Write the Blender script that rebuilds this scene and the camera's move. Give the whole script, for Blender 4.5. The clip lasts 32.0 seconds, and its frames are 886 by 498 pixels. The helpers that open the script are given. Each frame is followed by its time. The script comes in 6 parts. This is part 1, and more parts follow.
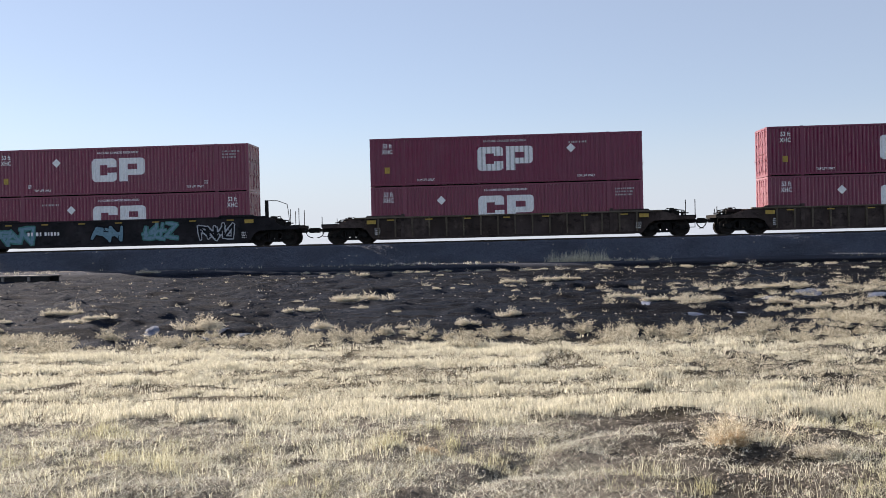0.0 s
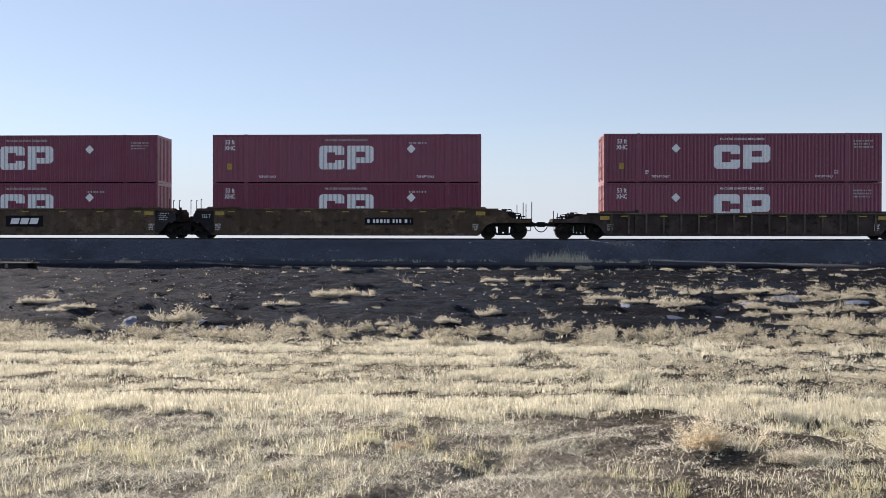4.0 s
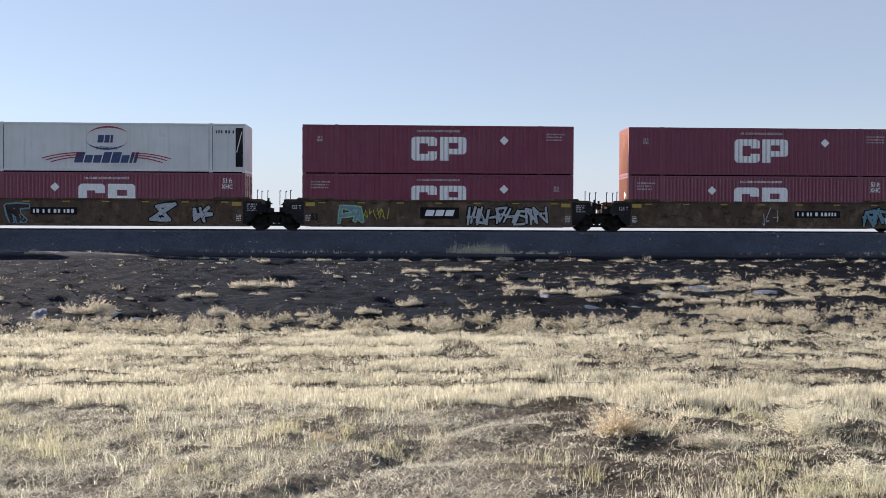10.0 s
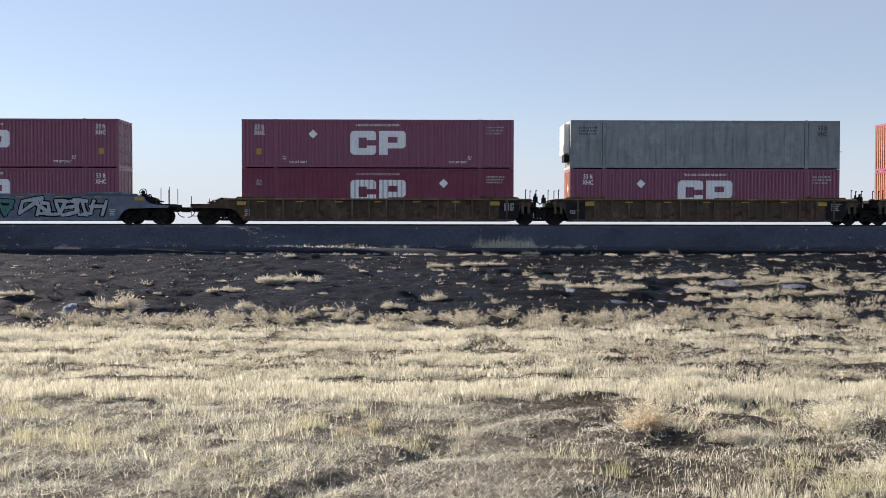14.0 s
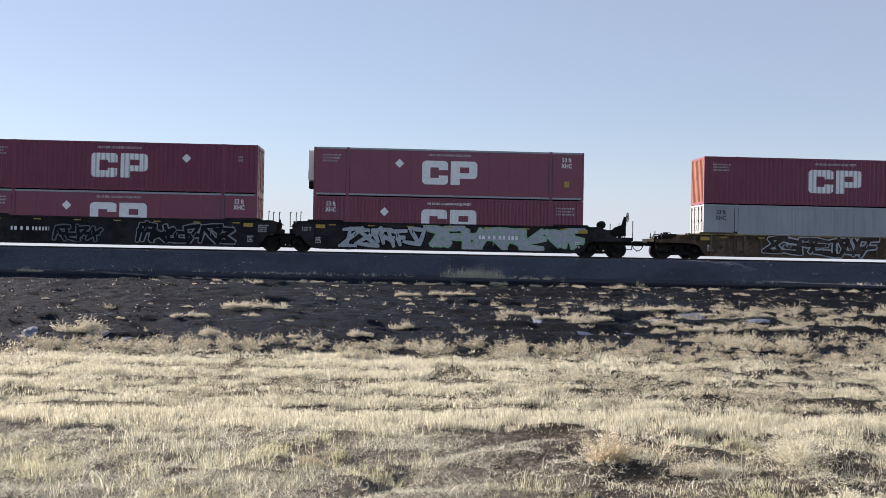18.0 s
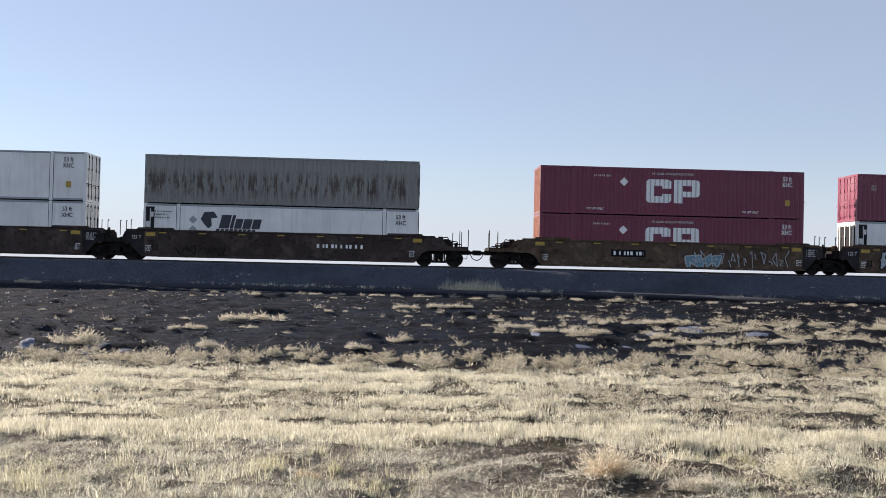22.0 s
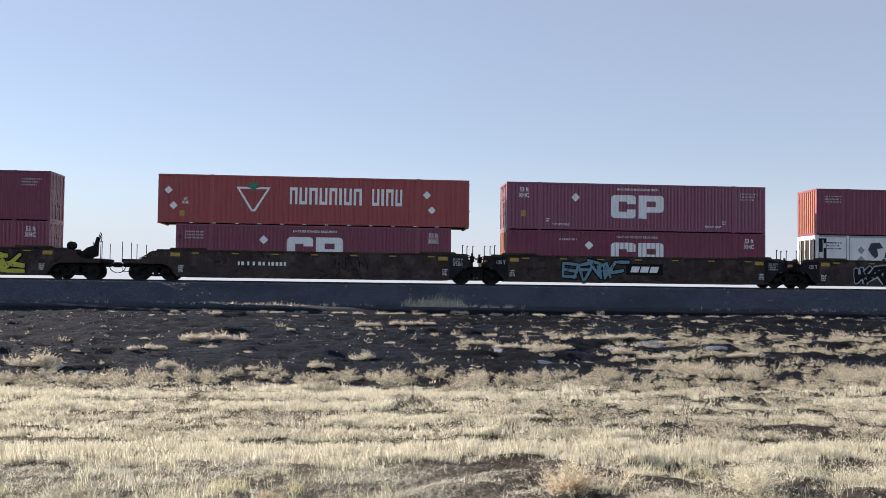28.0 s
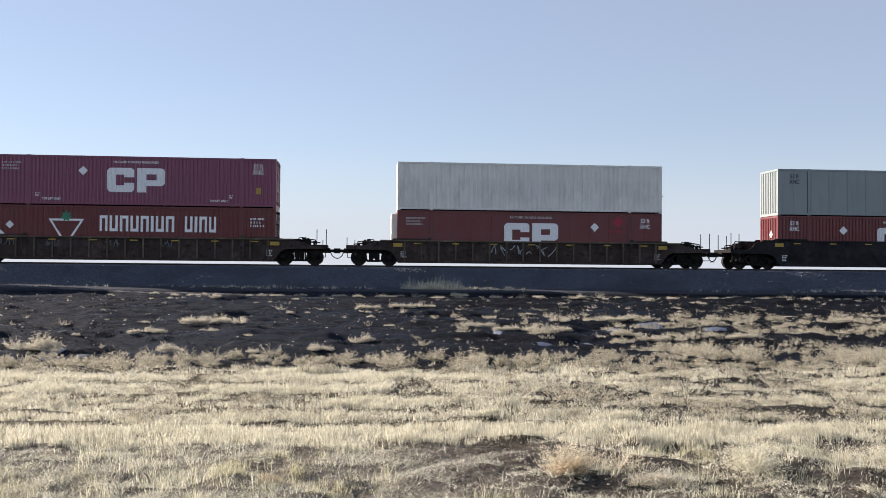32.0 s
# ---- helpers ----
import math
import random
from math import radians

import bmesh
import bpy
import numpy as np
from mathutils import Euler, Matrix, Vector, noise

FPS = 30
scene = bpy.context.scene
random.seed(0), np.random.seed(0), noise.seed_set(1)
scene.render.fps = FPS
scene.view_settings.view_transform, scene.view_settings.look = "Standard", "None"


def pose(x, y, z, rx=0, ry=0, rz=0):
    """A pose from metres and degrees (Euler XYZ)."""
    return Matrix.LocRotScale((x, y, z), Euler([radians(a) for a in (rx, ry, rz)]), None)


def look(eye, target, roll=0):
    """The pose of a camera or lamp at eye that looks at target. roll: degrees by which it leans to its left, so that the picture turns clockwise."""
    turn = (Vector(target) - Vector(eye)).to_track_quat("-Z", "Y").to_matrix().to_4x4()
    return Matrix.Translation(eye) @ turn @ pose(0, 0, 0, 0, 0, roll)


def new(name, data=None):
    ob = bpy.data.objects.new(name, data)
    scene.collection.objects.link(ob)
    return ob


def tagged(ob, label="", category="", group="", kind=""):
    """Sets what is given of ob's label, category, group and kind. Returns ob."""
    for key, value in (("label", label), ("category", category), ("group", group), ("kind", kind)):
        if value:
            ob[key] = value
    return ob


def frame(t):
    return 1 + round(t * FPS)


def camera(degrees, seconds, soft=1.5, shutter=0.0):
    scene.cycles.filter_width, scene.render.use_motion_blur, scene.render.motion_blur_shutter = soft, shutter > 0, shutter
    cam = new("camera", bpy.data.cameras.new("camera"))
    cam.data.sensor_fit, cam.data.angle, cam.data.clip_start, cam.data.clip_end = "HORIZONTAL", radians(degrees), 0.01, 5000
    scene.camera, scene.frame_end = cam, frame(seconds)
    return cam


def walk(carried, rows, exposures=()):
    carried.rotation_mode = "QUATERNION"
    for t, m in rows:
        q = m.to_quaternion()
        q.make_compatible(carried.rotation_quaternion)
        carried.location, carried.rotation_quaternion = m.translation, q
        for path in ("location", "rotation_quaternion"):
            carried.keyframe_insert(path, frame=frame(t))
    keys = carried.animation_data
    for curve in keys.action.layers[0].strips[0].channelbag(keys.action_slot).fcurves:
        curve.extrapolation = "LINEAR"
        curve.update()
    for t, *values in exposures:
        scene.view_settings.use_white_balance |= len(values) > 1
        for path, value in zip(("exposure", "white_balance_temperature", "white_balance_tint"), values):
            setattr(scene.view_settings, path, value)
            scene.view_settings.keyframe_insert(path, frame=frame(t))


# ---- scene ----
cam = camera(50.0, 32.0, soft=0.5)

# hand-held, the eye stays put and turns: seconds, x, y, z, yaw, pitch, roll
PATH = [
    (0.0, -0.021, -0.004, 1.610, 3.50, -0.35, 1.40),
    (0.5, -0.026, -0.016, 1.609, 5.10, -0.09, 1.55),
    (1.0, -0.035, -0.017, 1.614, 5.83, 0.20, 1.59),
    (1.5, -0.039, -0.021, 1.621, 5.78, 0.31, 1.52),
    (2.0, -0.032, -0.042, 1.630, 5.19, 0.31, 1.22),
    (2.5, -0.023, -0.019, 1.619, 4.34, 0.24, 0.78),
    (3.0, -0.021, -0.016, 1.622, 3.48, 0.03, 0.41),
    (3.5, -0.020, -0.009, 1.617, 2.87, -0.20, 0.12),
    (5.5, -0.010, 0.002, 1.609, 1.01, -1.27, -0.57),
    (6.0, -0.009, 0.011, 1.612, 0.30, -1.22, -0.70),
    (6.5, -0.003, 0.023, 1.607, -0.41, -1.02, -0.79),
    (7.0, 0.004, 0.007, 1.610, -1.08, -0.76, -0.76),
    (7.5, 0.010, 0.004, 1.614, -1.61, -0.51, -0.76),
    (8.0, -0.001, -0.014, 1.616, -2.06, -0.34, -0.74),
    (8.5, 0.008, 0.002, 1.609, -2.34, -0.32, -0.66),
    (9.0, 0.008, -0.016, 1.612, -2.49, -0.51, -0.55),
    (9.5, 0.005, -0.015, 1.603, -2.48, -0.76, -0.46),
    (10.0, 0.001, -0.006, 1.595, -2.31, -1.01, -0.22),
    (10.5, -0.005, -0.012, 1.603, -2.02, -1.24, -0.07),
    (11.0, -0.004, -0.010, 1.601, -1.66, -1.38, -0.03),
    (11.5, -0.003, 0.004, 1.600, -1.38, -1.45, -0.01),
    (12.0, -0.003, -0.001, 1.597, -1.17, -1.45, 0.01),
    (12.5, 0.006, 0.015, 1.596, -0.98, -1.44, -0.00),
    (13.0, -0.000, 0.000, 1.600, -0.90, -1.40, -0.00),
    (13.5, -0.002, -0.014, 1.601, -0.83, -1.38, -0.07),
    (14.0, -0.004, -0.016, 1.603, -0.79, -1.36, -0.08),
    (14.5, -0.001, -0.004, 1.596, -0.77, -1.22, -0.14),
    (16.5, 0.003, 0.004, 1.601, -1.55, -0.01, -0.81),
    (17.0, 0.008, 0.013, 1.600, -1.95, 0.13, -0.95),
    (17.5, 0.013, 0.016, 1.601, -2.32, 0.26, -1.03),
    (18.0, 0.008, 0.010, 1.596, -2.66, 0.43, -1.11),
    (18.5, 0.013, 0.027, 1.603, -2.89, 0.59, -1.17),
    (19.0, 0.011, 0.020, 1.596, -3.03, 0.75, -1.33),
    (19.5, 0.013, 0.018, 1.600, -3.07, 0.80, -1.42),
    (20.0, 0.008, 0.005, 1.606, -3.06, 0.81, -1.50),
    (20.5, 0.010, 0.003, 1.603, -2.96, 0.88, -1.52),
    (21.0, 0.008, 0.006, 1.605, -2.88, 0.96, -1.46),
    (21.5, 0.009, 0.014, 1.599, -2.80, 1.05, -1.41),
    (22.0, 0.009, 0.015, 1.602, -2.77, 1.17, -1.30),
    (22.5, 0.012, 0.033, 1.599, -2.80, 1.24, -1.24),
    (23.0, 0.008, 0.020, 1.600, -2.99, 1.32, -1.17),
    (23.5, 0.023, 0.022, 1.602, -3.23, 1.40, -1.09),
    (24.0, 0.019, 0.011, 1.603, -3.59, 1.52, -1.07),
    (24.5, 0.016, 0.008, 1.605, -3.98, 1.70, -1.10),
    (25.0, 0.009, -0.025, 1.610, -4.39, 1.85, -1.07),
    (25.5, 0.011, -0.027, 1.618, -4.74, 1.91, -0.99),
    (27.5, 0.016, -0.012, 1.619, -4.91, 2.03, -0.80),
    (28.0, 0.019, -0.008, 1.616, -5.01, 2.20, -0.75),
    (28.5, 0.024, -0.017, 1.621, -5.26, 2.24, -0.71),
    (29.0, 0.030, -0.012, 1.619, -5.57, 2.11, -0.54),
    (29.5, 0.026, -0.016, 1.616, -5.66, 1.83, -0.43),
    (30.0, 0.029, -0.019, 1.617, -5.49, 1.58, -0.33),
    (30.5, 0.026, -0.010, 1.617, -5.22, 1.41, -0.28),
    (31.0, 0.024, -0.015, 1.623, -5.03, 1.31, -0.33),
    (31.5, 0.028, -0.001, 1.615, -4.98, 1.25, -0.42),
    (32.0, 0.027, -0.009, 1.619, -5.03, 1.14, -0.53),
]
walk(cam, [(t, pose(x, y, z, 90 + pitch, roll, yaw)) for t, x, y, z, yaw, pitch, roll in PATH], exposures=[(0.0, 1.25, 6750, 19), (32.0, 1.25, 6750, 19)])

# ---- light: low winter sun beyond the train, from ahead of it ----
SUN_UP, SUN_ROUND = 21.0, 55.0     # degrees above the horizon, degrees from the track's normal towards -x
world = bpy.data.worlds.new("sky")
scene.world = world
world.use_nodes = True
wn = world.node_tree.nodes
sky = wn.new("ShaderNodeTexSky")
sky.sky_type, sky.sun_disc = "NISHITA", False
sky.sun_elevation, sky.sun_rotation = radians(SUN_UP), radians(-SUN_ROUND)
sky.altitude, sky.air_density, sky.dust_density, sky.ozone_density = 700, 1.0, 0.2, 3.0
wn["Background"].inputs["Strength"].default_value = 0.0595
veil = wn.new("ShaderNodeMixRGB")            # thin high haze over the whole sky
low = wn.new("ShaderNodeTexCoord")           # thicker towards the horizon
cut = wn.new("ShaderNodeSeparateXYZ")
thick = wn.new("ShaderNodeMapRange")
thick.interpolation_type = "SMOOTHSTEP"
for _k, _v in (("From Min", 0.0), ("From Max", 0.14), ("To Min", 0.92), ("To Max", 0.42)):
    thick.inputs[_k].default_value = _v
world.node_tree.links.new(low.outputs["Generated"], cut.inputs[0])
world.node_tree.links.new(cut.outputs["Z"], thick.inputs["Value"])
world.node_tree.links.new(thick.outputs["Result"], veil.inputs["Fac"])
veil.inputs["Color2"].default_value = (4.35, 5.08, 5.85, 1)
world.node_tree.links.new(sky.outputs["Color"], veil.inputs["Color1"])
world.node_tree.links.new(veil.outputs["Color"], wn["Background"].inputs["Color"])
sun_data = bpy.data.lights.new("sun", "SUN")
sun_data.energy, sun_data.angle, sun_data.color = 5.0, radians(0.55), (1.0, 0.933, 0.822)
sun = new("sun", sun_data)
_u, _r = radians(SUN_UP), radians(SUN_ROUND)
SUN_WAY = Vector((-math.sin(_r) * math.cos(_u), math.cos(_r) * math.cos(_u), math.sin(_u)))
sun.matrix_world = look(SUN_WAY * 200, (0, 0, 0))


# ---- materials ----
def mixed(nt, a, b, fac):
    m = nt.nodes.new("ShaderNodeMix")
    m.data_type = "RGBA"
    for sock, v in (("A", a), ("B", b)):
        s = [i for i in m.inputs if i.name == sock and i.type == "RGBA"][0]
        if isinstance(v, (tuple, list)):
            s.default_value = (*v[:3], 1)
        else:
            nt.links.new(v, s)
    f = [i for i in m.inputs if i.name == "Factor" and i.type == "VALUE"][0]
    if isinstance(fac, (int, float)):
        f.default_value = fac
    else:
        nt.links.new(fac, f)
    return [o for o in m.outputs if o.type == "RGBA"][0]


def ramp(nt, fac, *stops):
    r = nt.nodes.new("ShaderNodeValToRGB")
    el = r.color_ramp.elements
    while len(el) < len(stops):
        el.new(0.5)
    for e, (p, c) in zip(el, stops):
        e.position = p
        e.color = (c, c, c, 1) if isinstance(c, (int, float)) else (*c[:3], 1)
    nt.links.new(fac, r.inputs[0])
    return r.outputs[0]


def noisy(nt, co, scale, detail=4.0, rough=0.55, stretch=None):
    if stretch:
        mp = nt.nodes.new("ShaderNodeMapping")
        mp.inputs["Scale"].default_value = stretch
        nt.links.new(co, mp.inputs["Vector"])
        co = mp.outputs[0]
    n = nt.nodes.new("ShaderNodeTexNoise")
    n.inputs["Scale"].default_value, n.inputs["Detail"].default_value, n.inputs["Roughness"].default_value = scale, detail, rough
    nt.links.new(co, n.inputs["Vector"])
    return n.outputs["Fac"]


def material(name):
    m = bpy.data.materials.new(name)
    m.use_nodes = True
    nt = m.node_tree
    return m, nt, nt.nodes["Principled BSDF"], nt.nodes.new("ShaderNodeTexCoord")


def bumped(nt, bsdf, height, strength, distance=0.02):
    b = nt.nodes.new("ShaderNodeBump")
    b.inputs["Strength"].default_value, b.inputs["Distance"].default_value = strength, distance
    nt.links.new(height, b.inputs["Height"])
    nt.links.new(b.outputs[0], bsdf.inputs["Normal"])


def shifted(nt, co):
    """Coordinates moved by the thing's own random number, so that no two pieces wear alike."""
    info = nt.nodes.new("ShaderNodeObjectInfo")
    mul = nt.nodes.new("ShaderNodeMath")
    mul.operation = "MULTIPLY"
    mul.inputs[1].default_value = 87.0
    nt.links.new(info.outputs["Random"], mul.inputs[0])
    add = nt.nodes.new("ShaderNodeVectorMath")
    add.operation = "ADD"
    nt.links.new(co, add.inputs[0])
    nt.links.new(mul.outputs[0], add.inputs[1])
    return add.outputs[0], info.outputs["Random"]


def paint(name, col, fade=(0.5, 0.4, 0.4), rust=0.25, rough=0.34, dirt=0.25, metal=0.0, spread=0.10, gloss=0.5, streak=0.0, dust=0.15, mottle=0.0):
    """Weathered paint: slow fading, fine grain, upright dirt runs and flakes of rust."""
    m, nt, bsdf, tc = material(name)
    co, rnd = shifted(nt, tc.outputs["Object"])
    slow = noisy(nt, co, 0.55, 3)
    fine = noisy(nt, co, 14, 5, 0.65)
    runs = noisy(nt, co, 1.0, 5, 0.6, (5.0, 5.0, 0.35))
    flake = noisy(nt, co, 5.0, 6, 0.7, (1.6, 1.6, 0.7))
    c = mixed(nt, col, [min(1, a * (1 - 0.25) + b * 0.12) for a, b in zip(col, fade)], ramp(nt, slow, (0.35, 0.0), (0.7, 0.8)))
    c = mixed(nt, c, [a * 0.72 for a in col], ramp(nt, rnd, (0.0, 0.0), (1.0, spread * 5)))
    c = mixed(nt, c, [a * 0.45 + 0.012 for a in col], ramp(nt, runs, (0.50, 0.0), (0.78, dirt)))
    c = mixed(nt, c, (0.085, 0.045, 0.028), ramp(nt, flake, (0.66 - 0.12 * rust, 0.0), (0.74, rust)))
    c = mixed(nt, c, [a * 0.82 for a in col], ramp(nt, fine, (0.4, 0.0), (0.75, 0.35)))
    if mottle:                                   # pale dried mud and worn patches over the grime
        c = mixed(nt, c, [min(1, a * 2.1 + 0.016) for a in col], ramp(nt, noisy(nt, co, 1.1, 6, 0.72, (1.0, 1.0, 0.8)), (0.50, 0.0), (0.66, mottle)))
        c = mixed(nt, c, [a * 0.35 for a in col], ramp(nt, noisy(nt, co, 2.1, 5, 0.7, (0.8, 1.0, 1.3)), (0.54, 0.0), (0.66, mottle)))
    if streak:                                   # rust that has run down from dents low on the wall
        sep = nt.nodes.new("ShaderNodeSeparateXYZ")
        nt.links.new(tc.outputs["Object"], sep.inputs[0])
        bite = noisy(nt, co, 1.0, 6, 0.75, (4.2, 1.0, 0.55))
        low = ramp(nt, sep.outputs["Z"], (0.12, 0.25), (0.36, 1.0), (0.60, 0.9), (0.80, 0.0))
        both = nt.nodes.new("ShaderNodeMath")
        both.operation = "MULTIPLY"
        half = nt.nodes.new("ShaderNodeMath")
        half.operation = "MULTIPLY"
        half.inputs[1].default_value = 0.36
        nt.links.new(sep.outputs["Z"], half.inputs[0])
        nt.links.new(half.outputs[0], low.node.inputs[0])
        nt.links.new(ramp(nt, bite, (0.49, 0.0), (0.55, streak)), both.inputs[0])
        nt.links.new(low, both.inputs[1])
        c = mixed(nt, c, (0.050, 0.032, 0.022), both.outputs[0])
    nt.links.new(c, bsdf.inputs["Base Color"])
    bsdf.inputs["Specular IOR Level"].default_value = gloss
    nt.links.new(ramp(nt, slow, (0.2, rough - 0.1), (0.8, rough + 0.15)), bsdf.inputs["Roughness"])
    bsdf.inputs["Metallic"].default_value = metal
    bsdf.inputs["Sheen Weight"].default_value, bsdf.inputs["Sheen Roughness"].default_value = dust, 0.35      # dry dust
    bsdf.inputs["Sheen Tint"].default_value = (1.0, 0.86, 0.64, 1)
    bumped(nt, bsdf, fine, 0.06, 0.004)
    return m


def plain(name, col, rough=0.7, metal=0.0, vary=0.25, scale=9.0, gloss=0.5):
    m, nt, bsdf, tc = material(name)
    co, rnd = shifted(nt, tc.outputs["Object"])
    n = noisy(nt, co, scale, 5, 0.6)
    c = mixed(nt, [a * (1 - vary) for a in col], [min(1, a * (1 + vary)) for a in col], ramp(nt, n, (0.3, 0.0), (0.7, 1.0)))
    nt.links.new(c, bsdf.inputs["Base Color"])
    bsdf.inputs["Roughness"].default_value, bsdf.inputs["Metallic"].default_value = rough, metal
    bsdf.inputs["Specular IOR Level"].default_value = gloss
    bumped(nt, bsdf, n, 0.15, 0.006)
    return m


CRIMSON = paint("crimson_paint", (0.205, 0.012, 0.055), rust=0.10, dust=0.95)
MAROON = paint("maroon_paint", (0.255, 0.046, 0.088), rust=0.12, dust=0.95)
PURPLE = paint("purple_paint", (0.262, 0.062, 0.120), rust=0.12, dust=0.95)
# for leading ends: a sunlit, dusty look mixed into the red
SUNLIT_DUSTY_RED = paint("sunlit_dusty_red_paint", (0.33, 0.125, 0.088), fade=(0.75, 0.55, 0.35), rust=0.15, dirt=0.5, rough=0.7, gloss=0.2, dust=0.4, mottle=0.2)
TIRE_RED = paint("orange_red_paint", (0.44, 0.066, 0.064), rust=0.08)
RUST_RED = paint("brick_red_paint", (0.165, 0.020, 0.019), rust=0.12)
WHITE = paint("white_panel", (0.94, 0.93, 0.90), rust=0.10, dirt=0.42, spread=0.03)
DULL_WHITE = paint("dull_white_panel", (0.74, 0.75, 0.73), rust=0.05, dirt=0.3, spread=0.03)
CREAM = paint("cream_paint", (0.88, 0.865, 0.78), rust=0.15, dirt=0.45, spread=0.03, streak=0.14)
SILVER = paint("dull_aluminium", (0.38, 0.41, 0.43), rust=0.10, dirt=0.6, rough=0.45, metal=0.3)
SMEARED = paint("smeared_grey_panel", (0.27, 0.30, 0.30), rust=0.25, dirt=0.9, rough=0.5, mottle=0.25, streak=0.25)
RUSTY_GREY = paint("rusty_grey_paint", (0.26, 0.26, 0.24), rust=0.4, dirt=0.7, streak=0.95)
GREENISH = paint("grey_green_panel", (0.30, 0.35, 0.34), rust=0.12, dirt=0.4)
GREEN = paint("green_paint", (0.018, 0.115, 0.075), rust=0.08)
BROWN = paint("dirty_yellow_brown_paint", (0.096, 0.064, 0.041), rust=0.45, dirt=0.85, rough=0.75, gloss=0.12, mottle=0.75)
DARK_BROWN = paint("grimy_brown_paint", (0.050, 0.036, 0.030), rust=0.4, dirt=0.8, rough=0.8, gloss=0.12, mottle=0.75)
BLACK = paint("grimy_black_paint", (0.018, 0.018, 0.020), rust=0.3, dirt=0.5, rough=0.8, gloss=0.06, mottle=0.50)
PALE_BROWN = paint("pale_brown_paint", (0.115, 0.094, 0.066), rust=0.2, dirt=0.5, rough=0.8, gloss=0.12, mottle=0.50)
OCHRE = paint("dirty_ochre_paint", (0.20, 0.135, 0.045), rust=0.3, dirt=0.7, rough=0.7, gloss=0.2, mottle=0.60)
BLUE_GREY = paint("blue_grey_paint", (0.135, 0.165, 0.215), rust=0.15, dirt=0.4, rough=0.65, mottle=0.45)
STEEL = plain("grimy_steel", (0.020, 0.0185, 0.017), 0.9, 0.0, gloss=0.08)
WHEEL = plain("worn_wheel_steel", (0.036, 0.031, 0.027), 0.7, 0.1, gloss=0.15)
DECAL = plain("white_decal", (0.90, 0.90, 0.88), 0.55, vary=0.10)
# worn lettering; also the mark's painted shade in wall hollows
WORN_SHADED_DECAL = plain("worn_shaded_white_decal", (0.54, 0.53, 0.51), 0.6, vary=0.25)
DARK_DECAL = plain("dark_decal", (0.035, 0.040, 0.055), 0.55)
RED_DECAL = plain("red_decal", (0.36, 0.020, 0.045), 0.5)
NAVY = plain("navy_decal", (0.035, 0.06, 0.16), 0.5)
YELLOW = plain("yellow_marker", (0.46, 0.30, 0.05), 0.55)
TEAL = plain("teal_spray", (0.05, 0.19, 0.17), 0.6)
GREY_SPRAY = plain("silver_spray", (0.40, 0.43, 0.46), 0.5)
DULL_SPRAY = plain("dull_grey_spray", (0.22, 0.235, 0.25), 0.65)
FAINT_SPRAY = plain("faint_grey_spray", (0.13, 0.14, 0.145), 0.7)
BLUE_SPRAY = plain("pale_blue_spray", (0.14, 0.27, 0.33), 0.6)
GREEN_SPRAY = plain("pale_green_spray", (0.27, 0.47, 0.28), 0.6)
YELLOW_SPRAY = plain("yellow_spray", (0.52, 0.50, 0.06), 0.6)
BLACK_SPRAY = plain("black_spray", (0.010, 0.010, 0.012), 0.7, gloss=0.15)
LEAF = plain("green_leaf_decal", (0.03, 0.22, 0.12), 0.5)
RAIL = plain("rail_steel", (0.06, 0.045, 0.036), 0.55, 0.6)
TIE = plain("weathered_tie", (0.075, 0.062, 0.052), 0.9)


